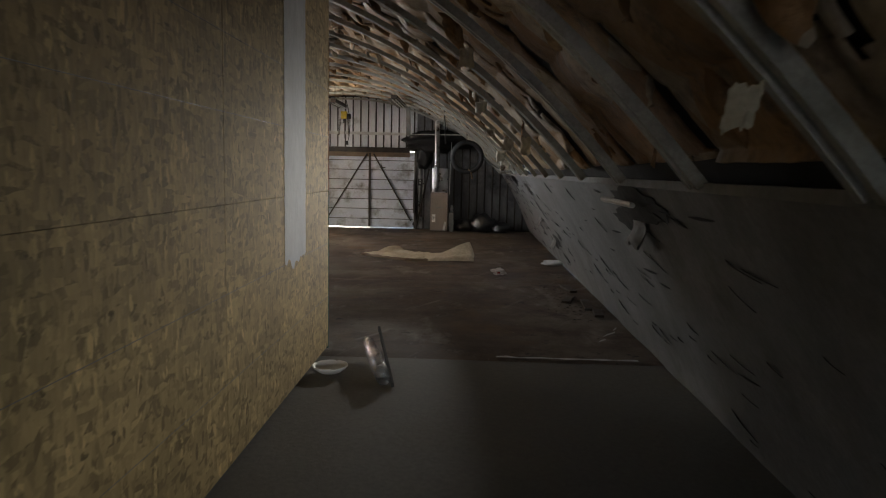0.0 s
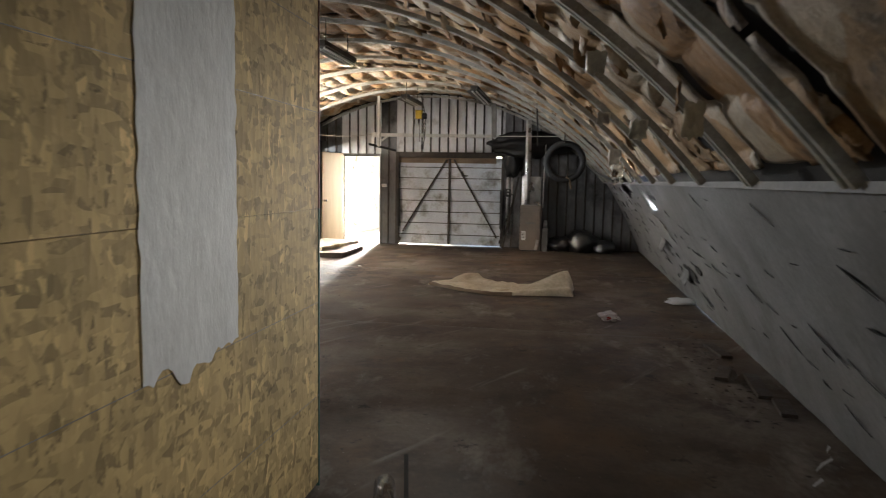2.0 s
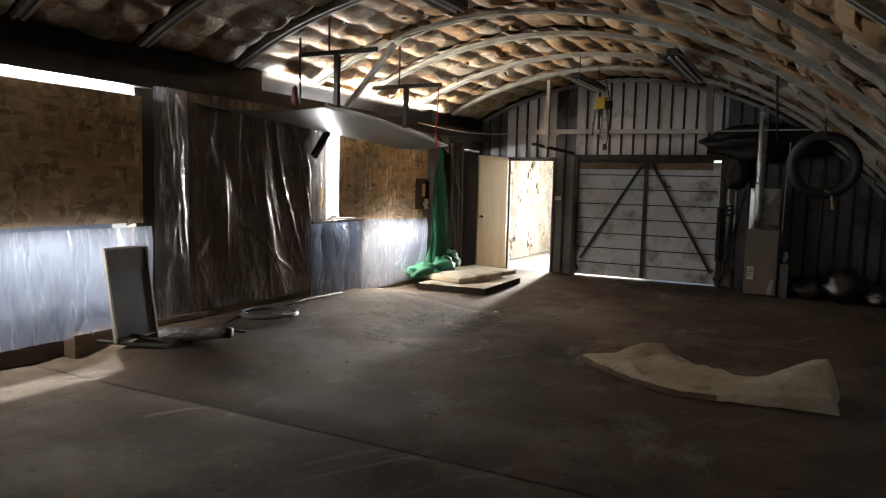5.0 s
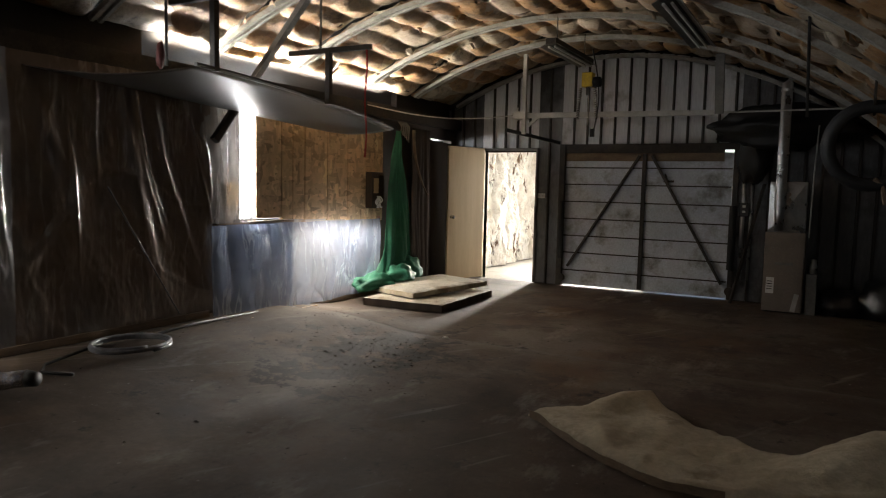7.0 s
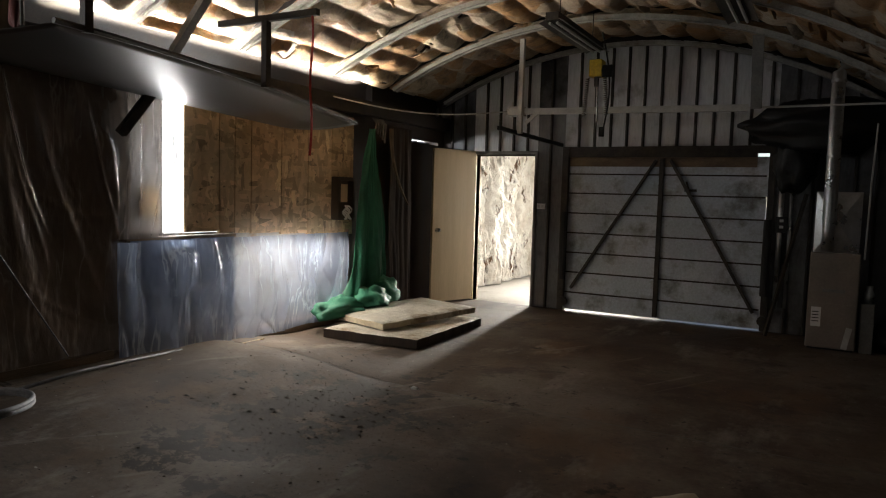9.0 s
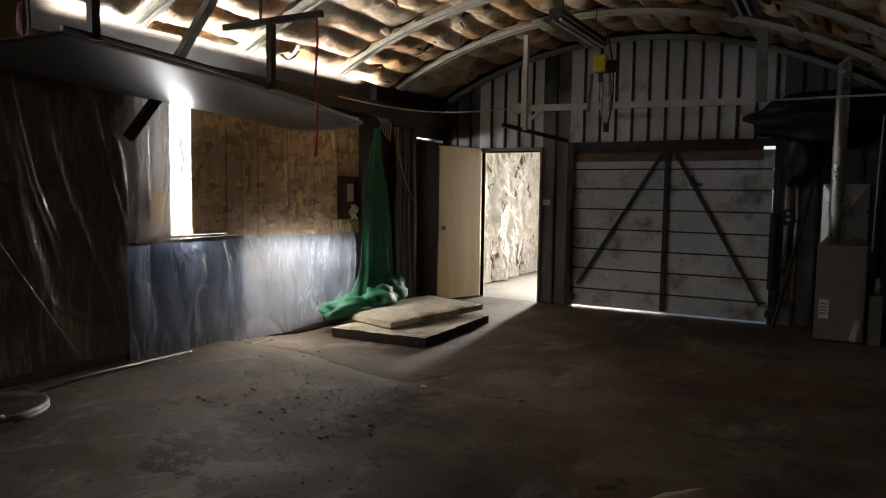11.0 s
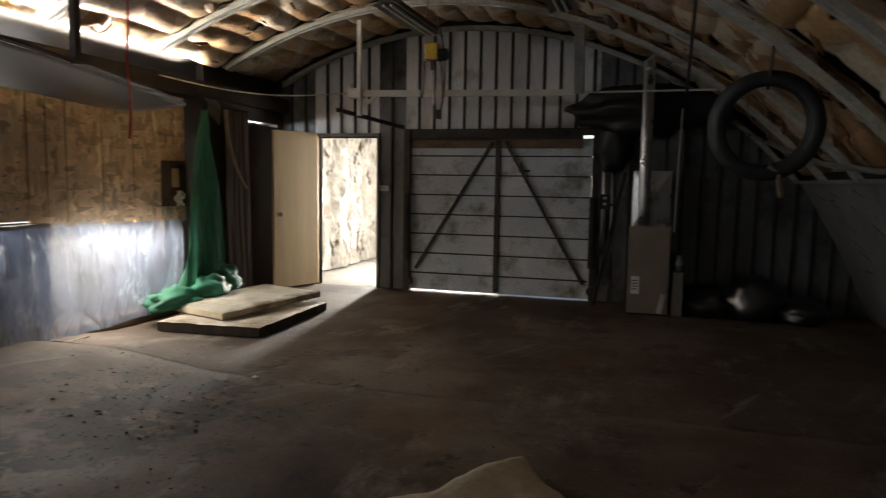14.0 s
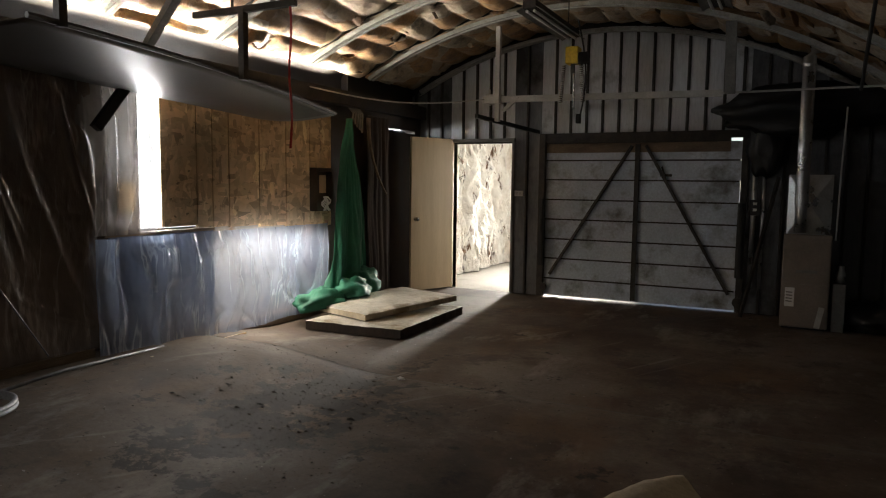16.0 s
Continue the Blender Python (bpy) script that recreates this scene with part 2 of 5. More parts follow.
def kraft_material():
    m, n, l, b = node_material("quilted kraft insulation")
    co = n.new("ShaderNodeTexCoord").outputs["Object"]
    col = ramp(n, l, tex_noise(n, l, co, 1.3, 5, 0.6), [(0.32, (0.20, 0.10, 0.040)), (0.5, (0.42, 0.225, 0.09)), (0.68, (0.54, 0.37, 0.20))])
    v = n.new("ShaderNodeTexVoronoi")
    v.inputs["Scale"].default_value = 2.3
    v.inputs["Randomness"].default_value = 0.75
    bend = n.new("ShaderNodeTexNoise")
    bend.inputs["Scale"].default_value, bend.inputs["Detail"].default_value = 7.0, 4
    l.new(co, bend.inputs["Vector"])
    l.new(mix(n, l, 0.10, co, bend.outputs["Color"], "ADD"), v.inputs["Vector"])
    sep = n.new("ShaderNodeSeparateColor")
    l.new(v.outputs["Color"], sep.inputs[0])
    scrap = ramp(n, l, sep.outputs[0], [(0.0, (0.10, 0.065, 0.035)), (0.20, (0.30, 0.17, 0.075)), (0.45, (0.44, 0.26, 0.11)), (0.68, (0.40, 0.36, 0.27)), (0.86, (0.58, 0.55, 0.46))])
    col = mix(n, l, 0.6, col, scrap)
    soot = ramp(n, l, tex_noise(n, l, co, 3.6, 7, 0.72), [(0.53, grey(0)), (0.64, grey(0.7))])
    col = mix(n, l, soot, col, (0.075, 0.055, 0.042))
    g = ramp(n, l, tex_noise(n, l, co, 24, 5, 0.75), [(0.3, grey(0.6)), (0.7, grey(1.0))])
    col = mix(n, l, 1.0, col, g, "MULTIPLY")
    l.new(col, b.inputs["Base Color"])
    l.new(ramp(n, l, tex_noise(n, l, co, 5, 4), [(0.3, grey(0.32)), (0.7, grey(0.75))]), b.inputs["Roughness"])
    bp = n.new("ShaderNodeBump")
    bp.inputs["Strength"].default_value, bp.inputs["Distance"].default_value = 0.9, 0.03
    l.new(tex_noise(n, l, co, 9, 7, 0.68), bp.inputs["Height"])
    l.new(bp.outputs[0], b.inputs["Normal"])
    return m


M_KRAFT = kraft_material()
M_ROOF = surface("dark roof lining", (0.015, 0.012, 0.01), (0.05, 0.04, 0.03), 3)
M_RIB = surface("weathered galvanised rib", (0.27, 0.265, 0.235), (0.50, 0.49, 0.44), 5, None, (0.35, 0.6), 0.25, 60, 0.3, 0.2,
                (0.16, 0.13, 0.09), 2.5, (0.58, 0.7))
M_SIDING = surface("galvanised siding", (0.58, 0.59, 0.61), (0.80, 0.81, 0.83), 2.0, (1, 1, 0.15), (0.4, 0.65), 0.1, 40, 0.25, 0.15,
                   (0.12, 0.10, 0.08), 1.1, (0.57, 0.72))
M_DARKSIDING = surface("dark siding", (0.08, 0.08, 0.083), (0.24, 0.24, 0.245), 1.4, (1, 1, 0.2), (0.4, 0.65), 0.4, 40, 0.3, 0.15,
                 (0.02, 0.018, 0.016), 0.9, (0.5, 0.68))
M_GATE = surface("dirty metal gate panel", (0.56, 0.62, 0.70), (0.76, 0.81, 0.88), 2.2, None, (0.5, 0.75), 0.1, 35, 0.3, 0.2,
                 (0.17, 0.16, 0.145), 2.4, (0.52, 0.70))
M_STEEL = surface("rusty dark steel", (0.035, 0.03, 0.027), (0.09, 0.075, 0.06), 6, None, (0.45, 0.75), 0.4, 50, 0.4, 0.3)
M_STEELGREY = surface("grey painted steel", (0.15, 0.145, 0.135), (0.28, 0.27, 0.25), 6, None, (0.45, 0.7), 0.3, 50, 0.3, 0.2)
M_PALE = surface("pale painted steel tube", (0.45, 0.44, 0.41), (0.66, 0.65, 0.61), 5, None, (0.4, 0.65), 0.1, 50, 0.2, 0.2)
M_OSB = strand_board("strand board partition", (0.46, 0.335, 0.15), 1.0)
M_OSBW = strand_board("strand board window cover", (0.64, 0.465, 0.285), 1.9)
M_PLASTER = surface("white filler coat", (0.55, 0.56, 0.56), (0.75, 0.76, 0.76), 3, (1, 1, 0.4), (0.75, 0.95), 0, 30, 0.15, 0.3)
M_SKIRT = surface("grey lining board", (0.13, 0.127, 0.125), (0.25, 0.245, 0.245), 1.6, None, (0.55, 0.8), 0, 25, 0.3, 0.3,
                  (0.11, 0.105, 0.10), 1.4, (0.54, 0.66))
M_HOLEDARK = surface("dark inside of slits and holes", (0.012, 0.012, 0.012), (0.03, 0.03, 0.03), 8)
M_TIMBER = surface("weathered timber", (0.16, 0.11, 0.07), (0.32, 0.23, 0.15), 2.5, (1, 0.2, 4), (0.6, 0.85), 0, 30, 0.4, 0.4)
M_DARKWOOD = surface("dark brown boards", (0.035, 0.022, 0.014), (0.085, 0.055, 0.034), 2.5, (1, 3, 0.3), (0.4, 0.7), 0, 30, 0.4, 0.3)
M_DOOR = surface("plain birch door", (0.56, 0.41, 0.235), (0.70, 0.54, 0.33), 1.6, (3, 3, 0.25), (0.4, 0.55), 0, 40, 0.12, 0.1)
M_CHROME = surface("dull chrome", (0.6, 0.6, 0.6), (0.8, 0.8, 0.8), 8, None, (0.15, 0.3), 1.0)
M_PAN = surface("dull bare sheet steel", (0.075, 0.064, 0.055), (0.125, 0.11, 0.095), 1.5, None, (0.3, 0.42), 0.85, 60, 0.15, 0.05)
M_GALV = surface("galvanised duct", (0.45, 0.46, 0.46), (0.7, 0.71, 0.71), 6, None, (0.22, 0.4), 0.9, 60, 0.2, 0.1)
M_FURN = surface("brown enamel cabinet", (0.17, 0.14, 0.115), (0.28, 0.235, 0.195), 2, None, (0.4, 0.6), 0.1, 40, 0.2, 0.1)
M_BLACK = surface("matt black", (0.008, 0.008, 0.008), (0.025, 0.024, 0.022), 5, None, (0.5, 0.8))
M_RUBBER = surface("worn rubber", (0.012, 0.013, 0.014), (0.035, 0.036, 0.038), 6, None, (0.45, 0.7), 0, 50, 0.3, 0.3)
M_GREEN = surface("green tarpaulin", (0.012, 0.11, 0.065), (0.035, 0.22, 0.13), 3, None, (0.6, 0.8), 0, 50, 0.25, 0.3)
M_BATT = surface("soiled insulation quilt", (0.50, 0.42, 0.29), (0.74, 0.66, 0.50), 2.2, None, (0.75, 0.95), 0, 22, 0.28, 0.6,
                 (0.27, 0.205, 0.125), 2.6, (0.56, 0.68), 0.0, 0.02)
M_FOAM = surface("foil-faced foam board", (0.52, 0.48, 0.40), (0.80, 0.76, 0.67), 3.5, None, (0.25, 0.5), 0.1, 18, 0.35, 0.8,
                 (0.26, 0.20, 0.12), 2.6, (0.52, 0.64), 0.0, 0.02)


def fluff_material():
    """Pale fibre facing with long dark tears."""
    m, n, l, b = node_material("torn fibre insulation")
    co = n.new("ShaderNodeTexCoord").outputs["Object"]
    col = ramp(n, l, tex_noise(n, l, co, 2.2, 6, 0.65), [(0.3, (0.55, 0.47, 0.38)), (0.55, (0.80, 0.76, 0.69)), (0.75, (0.86, 0.84, 0.80))])
    tear = ramp(n, l, tex_noise(n, l, co, 4.6, 8, 0.72, (1, 1, 0.42)), [(0.56, grey(0)), (0.62, grey(1))])
    tone = ramp(n, l, tex_noise(n, l, co, 9, 4, 0.6), [(0.38, (0.035, 0.026, 0.018)), (0.68, (0.22, 0.12, 0.06))])
    col = mix(n, l, tear, col, tone)
    l.new(col, b.inputs["Base Color"])
    b.inputs["Roughness"].default_value = 0.9
    bp = n.new("ShaderNodeBump")
    bp.inputs["Strength"].default_value, bp.inputs["Distance"].default_value = 0.9, 0.04
    l.new(tex_noise(n, l, co, 14, 6, 0.7), bp.inputs["Height"])
    l.new(bp.outputs[0], b.inputs["Normal"])
    return m


M_FLUFF = fluff_material()
# Pale slab, lightened further to carry the strong light in the next room.
M_PALESLAB = surface("brightened pale concrete", (0.42, 0.39, 0.34), (0.60, 0.57, 0.52), 1.3, None, (0.6, 0.9), 0, 30, 0.25, 0.3,
                     (0.24, 0.20, 0.15), 1.5, (0.58, 0.75))
M_SACK = surface("dark brown sacking", (0.030, 0.020, 0.014), (0.075, 0.050, 0.034), 4, (2, 2, 0.3), (0.75, 0.95), 0, 40, 0.4, 0.4)
M_CAVITY = surface("pale dusty cavity board", (0.40, 0.40, 0.42), (0.58, 0.57, 0.56), 2, None, (0.7, 0.9), 0, 25, 0.3, 0.3,
                   (0.26, 0.19, 0.12), 2.4, (0.56, 0.66))
M_YELLOW = surface("yellow hoist paint", (0.55, 0.36, 0.01), (0.78, 0.55, 0.02), 8, None, (0.35, 0.55))
M_RED = surface("red cord", (0.3, 0.015, 0.012), (0.42, 0.03, 0.02), 8)
M_WHITE = surface("white plastic", (0.62, 0.62, 0.60), (0.78, 0.78, 0.75), 6, None, (0.3, 0.5), 0, 40, 0.1, 0.1)
M_SHEET = surface("dull blue-grey sheet steel", (0.10, 0.105, 0.12), (0.17, 0.175, 0.19), 1.5, None, (0.3, 0.45), 0.5, 50, 0.12, 0.05)
M_HOSE = surface("grey hose", (0.17, 0.18, 0.21), (0.30, 0.31, 0.34), 8, None, (0.3, 0.5))
M_DUST = surface("dirt crumbs", (0.03, 0.022, 0.016), (0.10, 0.075, 0.055), 9)
M_POLYDARK = plastic_film("grimy polythene over boards", (0.20, 0.155, 0.12), 0.0, 0.17, 0.0, 0.10)
M_POLYGREY = plastic_film("hazy polythene over dark boards", (0.30, 0.295, 0.31), 0.05, 0.15, 0.24)
M_POLYBLUE = plastic_film("milky polythene", (0.44, 0.52, 0.70), 0.26, 0.15, 0.26)
M_POLYCLEAR = plastic_film("clear polythene", (0.50, 0.46, 0.42), 0.06, 0.15, 0.45)
M_BLUEBACK = surface("blue backing sheet", (0.17, 0.22, 0.34), (0.26, 0.32, 0.45), 2)
M_GROUND = surface("outdoor gravel", (0.22, 0.20, 0.17), (0.36, 0.33, 0.28), 1.5)
M_BRIGHT = glowing("open daylight", (0.95, 0.98, 1.0), 6.0)


# ---- builders ----
def finish(bm, name, mat, smooth):
    bmesh.ops.recalc_face_normals(bm, faces=bm.faces)
    me = bpy.data.meshes.new(name)
    bm.to_mesh(me)
    bm.free()
    for mt in (mat if isinstance(mat, (list, tuple)) else [mat]):
        me.materials.append(mt)
    if smooth:
        for f in me.polygons:
            f.use_smooth = True
    return me


def solid(name, bm, mat, label="", category="", group="", kind="", smooth=False):
    """A thing in one mesh, in world coordinates."""
    ob = new(name, finish(bm, name, mat, smooth))
    return tagged(ob, label, category, group, kind)


def thing(name, at, label, category, group="", kind=""):
    """An Empty at the base of a thing, for its parts."""
    ob = new(name)
    ob.empty_display_size = 0.1
    ob.location = at
    return tagged(ob, label, category, group, kind)


def part(name, bm, mat, parent, label="", smooth=False):
    ob = new(name, finish(bm, name, mat, smooth))
    ob.parent = parent
    base = Vector((0, 0, 0)) if parent.parent else Vector(parent.location)
    ob.matrix_parent_inverse = Matrix.Translation(-base)
    if label:
        ob["label"] = label
    return ob


def thick(ob, t, offset=-1.0):
    md = ob.modifiers.new("thickness", "SOLIDIFY")
    md.thickness, md.offset = t, offset
    return ob


def soft_edges(ob, w, segs=2):
    md = ob.modifiers.new("worn edges", "BEVEL")
    md.width, md.segments, md.limit_method = w, segs, "ANGLE"
    return ob


def box(bm, x0, x1, y0, y1, z0, z1, m=None):
    vs = [bm.verts.new((x, y, z)) for x in (x0, x1) for y in (y0, y1) for z in (z0, z1)]
    if m is not None:
        for v in vs:
            v.co = m @ v.co
    for q in ((0, 1, 3, 2), (4, 6, 7, 5), (0, 4, 5, 1), (2, 3, 7, 6), (0, 2, 6, 4), (1, 5, 7, 3)):
        bm.faces.new([vs[i] for i in q])
    return bm


def boxed(*a, **k):
    return box(bmesh.new(), *a, **k)


def beam(bm, p, q, w, h, up=(0, 0, 1)):
    """A bar from p to q, w wide and h high."""
    p, q = Vector(p), Vector(q)
    d = (q - p).normalized()
    side = d.cross(Vector(up))
    if side.length < 1e-4:
        side = d.cross(Vector((0, 1, 0)))
    side.normalize()
    top = side.cross(d).normalized()
    vs = []
    for c in (p, q):
        for a, b in ((-1, -1), (1, -1), (1, 1), (-1, 1)):
            vs.append(bm.verts.new(c + side * (a * w / 2) + top * (b * h / 2)))
    for f in ((0, 1, 2, 3), (7, 6, 5, 4), (0, 4, 5, 1), (1, 5, 6, 2), (2, 6, 7, 3), (3, 7, 4, 0)):
        bm.faces.new([vs[i] for i in f])
    return bm


def barred(*a, **k):
    return beam(bmesh.new(), *a, **k)


def tube(bm, pts, r, n=8, closed=False, ends=True):
    pts = [Vector(p) for p in pts]
    rings = []
    for i, p in enumerate(pts):
        a = pts[i - 1] if (i or closed) else p
        b = pts[(i + 1) % len(pts)] if (i + 1 < len(pts) or closed) else p
        d = (b - a).normalized()
        s = d.cross(Vector((0, 0, 1)))
        if s.length < 0.05:
            s = d.cross(Vector((0, 1, 0)))
        s.normalize()
        u = s.cross(d)
        rr = r[i] if isinstance(r, (list, tuple)) else r
        rings.append([bm.verts.new(p + (s * math.cos(k * math.tau / n) + u * math.sin(k * math.tau / n)) * rr) for k in range(n)])
    for i in range(len(rings) - (0 if closed else 1)):
        a, b = rings[i], rings[(i + 1) % len(rings)]
        for k in range(n):
            bm.faces.new((a[k], a[(k + 1) % n], b[(k + 1) % n], b[k]))
    if ends and not closed:
        bm.faces.new(list(reversed(rings[0])))
        bm.faces.new(rings[-1])
    return bm


def tubed(*a, **k):
    return tube(bmesh.new(), *a, **k)


def sheet(fn, nu, nv, keep=None):
    """A grid of points fn(u, v), u and v from 0 to 1."""
    bm = bmesh.new()
    g = [[bm.verts.new(fn(i / nu, j / nv)) for j in range(nv + 1)] for i in range(nu + 1)]
    for i in range(nu):
        for j in range(nv):
            if keep is None or keep((i + 0.5) / nu, (j + 0.5) / nv):
                bm.faces.new((g[i][j], g[i + 1][j], g[i + 1][j + 1], g[i][j + 1]))
    loose = [v for v in bm.verts if not v.link_faces]
    bmesh.ops.delete(bm, geom=loose, context="VERTS")
    return bm


def nz(x, y, z=0.0):
    return noise.noise((x, y, z))


# ---- plan ----
WALL_Y = 17.52          # inner face of the gable
CX, CZ, R = -1.705, -1.80, 5.28   # arch
LEFT_X = -4.21          # inner face of the side wall
RIGHT_X = 3.13          # foot of the lining board
BACK_Y = -3.4
RIBS = (17.42, 16.1, 14.9, 13.5, 12.35, 11.0, 9.8, 8.65, 7.45, 6.25, 5.05, 3.9, 2.65, 1.4, 0.3, -0.85, -2.1, -3.35)
GATE = (-2.40, 0.04, 2.13)
DOORWAY = (-3.74, -2.84, 2.06)


def arch_z(x, r=R):
    return CZ + math.sqrt(max(0.0, r * r - (x - CX) ** 2))


def arch_point(a, y, r=R):
    return (CX + r * math.sin(a), y, CZ + r * math.cos(a))


A_LEFT, A_RIGHT = math.asin((LEFT_X - 0.10 - CX) / R), math.asin((2.34 - CX) / R)

# ---- floor and ground ----
ground = solid("ground", sheet(lambda u, v: (-400 + 800 * u, -400 + 800 * v, -0.16), 4, 4), M_GROUND,
               "pale gravel ground outside the shed", "ground", kind="structure")


def ease(v):
    v = max(0.0, min(1.0, v))
    return v * v * (3 - 2 * v)


def floor_z(x, y):
    rise = 0.14 * ease((-2.2 - x) / 1.3) * ease((y - 8.9) / 0.8) * ease((14.3 - y) / 1.5)
    return 0.006 * nz(x * 0.7, y * 0.7) + 0.002 * nz(x * 4, y * 4) + rise


JOINT_Y = (4.58, 8.74, 13.2)
slabs = ((BACK_Y, 4.58, M_APRON), (4.58, 8.74, M_FLOOR), (8.74, 13.2, M_FLOOR), (13.2, 17.6, M_FLOOR), (17.6, 22.5, M_PALESLAB))
floor = thing("floor", (0, 8, 0), "brown stained concrete slab floor with open joints", "floor", kind="structure")
for y0, y1, mt in slabs:
    part("slab", sheet(lambda u, v: (-6.3 + 9.9 * u, y0 + 0.006 + (y1 - y0 - 0.012) * v,
                                     floor_z(-6.3 + 9.9 * u, y0 + (y1 - y0) * v) - (0.012 if v in (0, 1) else 0) - 0.006),
                       60, 30), mt, floor, smooth=True)
part("slab_bed", boxed(-6.3, 3.6, BACK_Y, 22.5, -0.15, -0.03), M_APRON, floor)

# ---- roof ----
roof = thing("ceiling", (CX, 8, 0), "arched shed ceiling lined with torn quilted kraft-paper insulation", "ceiling", kind="structure")
A_SKIN = math.pi * 0.385
skin = sheet(lambda u, v: arch_point(A_LEFT - 0.12 + (A_SKIN + 0.12 - A_LEFT) * u, BACK_Y - 0.15 + (WALL_Y + 0.35 - BACK_Y) * v, R + 0.14), 64, 84,
             lambda u, v: not (A_LEFT - 0.12 + (A_SKIN + 0.12 - A_LEFT) * u > A_RIGHT - 0.01 and 9.9 < BACK_Y - 0.15 + (WALL_Y + 0.35 - BACK_Y) * v < 11.7))
thick(part("roof_skin", skin, M_ROOF, roof), 0.05)


def quilt():
    """Quilted batts between the ribs, sagging and torn, in one mesh."""
    bm = bmesh.new()
    rng = random.Random(4)
    for k in range(len(RIBS) - 1):
        y1, y0 = RIBS[k] - 0.03, RIBS[k + 1] + 0.03
        cells_a, cells_y, sub = 23, 2, 11
        off = {(i, j): (rng.random(), rng.random(), rng.random()) for i in range(-1, cells_a + 1) for j in range(cells_y)}
        na, ny = cells_a * sub, cells_y * sub
        shift = rng.uniform(-0.3, 0.3)
        grid = []
        for i in range(na + 1):
            row = []
            for j in range(ny + 1):
                s, w = i / sub + shift, j / sub
                wob = 0.07 * nz(w * 1.7 + k * 9, s * 0.9)
                fs, fw = (s + wob) % 1.0, w % 1.0
                ci, cj = min(cells_a, int(s + wob)), min(cells_y - 1, int(w))
                puff = (abs(math.sin(math.pi * fs)) ** 0.5) * (0.4 + 0.6 * abs(math.sin(math.pi * fw)) ** 0.4)
                o = off.get((ci, cj), (0.5, 0.5, 0.5))
                a = A_LEFT + (A_RIGHT - A_LEFT) * i / na
                right = max(0.0, (a - 0.25) / 0.6)
                y = y0 + (y1 - y0) * j / ny
                d = 0.035 + puff * (0.04 + 0.055 * o[0]) + 0.03 * nz(a * 5, y * 1.3, 3) + 0.02 * nz(a * 26, y * 7, 1) + 0.012 * abs(nz(a * 60, y * 14, 5))
                d = d * (1 - 0.6 * min(1.0, right)) + right * 0.05 * (o[1] - 0.3)
                row.append((bm.verts.new(arch_point(a, y, R + 0.07 - d)), o, right, a, y))
            grid.append(row)
        for i in range(na):
            for j in range(ny):
                v, o, right, a, y = grid[i][j]
                tear = nz(a * 13 + 3, y * 3.1, 7) + 0.55 * nz(a * 44, y * 12, 2) + 0.3 * nz(a * 90, y * 25, 4)
                if tear > 0.74 - 0.16 * min(1, right * 2):
                    continue
                bm.faces.new((v, grid[i + 1][j][0], grid[i + 1][j + 1][0], grid[i][j + 1][0]))
    loose = [v for v in bm.verts if not v.link_faces]
    bmesh.ops.delete(bm, geom=loose, context="VERTS")
    return bm


thick(part("insulation", quilt(), M_KRAFT, roof, "brown and cream quilted insulation, torn", smooth=True), 0.012)


def flaps():
    """Torn tongues of facing paper that hang from the batts."""
    bm = bmesh.new()
    rng = random.Random(8)
    for _ in range(430):
        a = rng.uniform(A_LEFT + 0.05, A_RIGHT - 0.02)
        if rng.random() < 0.55:
            a = rng.uniform(0.1, A_RIGHT - 0.02)
        y = rng.uniform(-2.5, 17.0)
        w, h = rng.uniform(0.05, 0.22), rng.uniform(0.03, 0.14)
        p = Vector(arch_point(a, y, R - 0.03))
        t = Vector((math.cos(a), 0, -math.sin(a)))
        rows = []
        lean = rng.uniform(-0.3, 0.3)
        turn = rng.uniform(0.3, 2.2)
        across = t * math.sin(turn) + Vector((0, math.cos(turn), 0))
        for j in range(4):
            f = j / 3
            c = p + t * (0.25 * h * f) + Vector((-math.sin(a) * 0.5, 0, -1)) * (h * f * (0.4 + lean * f))
            ww = w * (1 - 0.55 * f * rng.random())
            rows.append([bm.verts.new(c + across * ((i / 3 - 0.5) * ww) + Vector((0.02 * rng.random(), 0, 0.02 * math.sin(i + 3 * f)))) for i in range(4)])
        for j in range(3):
            for i in range(3):
                bm.faces.new((rows[j][i], rows[j][i + 1], rows[j + 1][i + 1], rows[j + 1][i]))
    return bm


thick(part("torn_flaps", flaps(), M_KRAFT, roof, "hanging tongues of torn facing paper", smooth=True), 0.004)


def rib_mesh():
    """A pressed double-channel rib along the arch, round y = 0."""
    bm = bmesh.new()
    prof = [(-0.055, 0.045), (-0.055, 0.0), (-0.022, 0.0), (-0.018, 0.024), (0.018, 0.024), (0.022, 0.0), (0.055, 0.0), (0.055, 0.045)]
    n = 44
    rings = []
    for i in range(n + 1):
        a = A_LEFT + 0.015 + (A_RIGHT - 0.01 - A_LEFT) * i / n
        rings.append([bm.verts.new(arch_point(a, py, R - 0.10 + pz)) for py, pz in prof])
    for i in range(n):
        for k in range(len(prof)):
            a, b = rings[i], rings[i + 1]
            m = (k + 1) % len(prof)
            bm.faces.new((a[k], a[m], b[m], b[k]))
    bm.faces.new(rings[0])
    bm.faces.new(list(reversed(rings[-1])))
    return bm


rib_data = finish(rib_mesh(), "arch_rib", M_RIB, False)
for y in RIBS:
    rb = new("arch_rib", rib_data)
    rb.location = (0, y, 0)
    tagged(rb, "galvanised double-channel steel arch rib carrying the shed roof", "rib", "arch ribs", "structure")

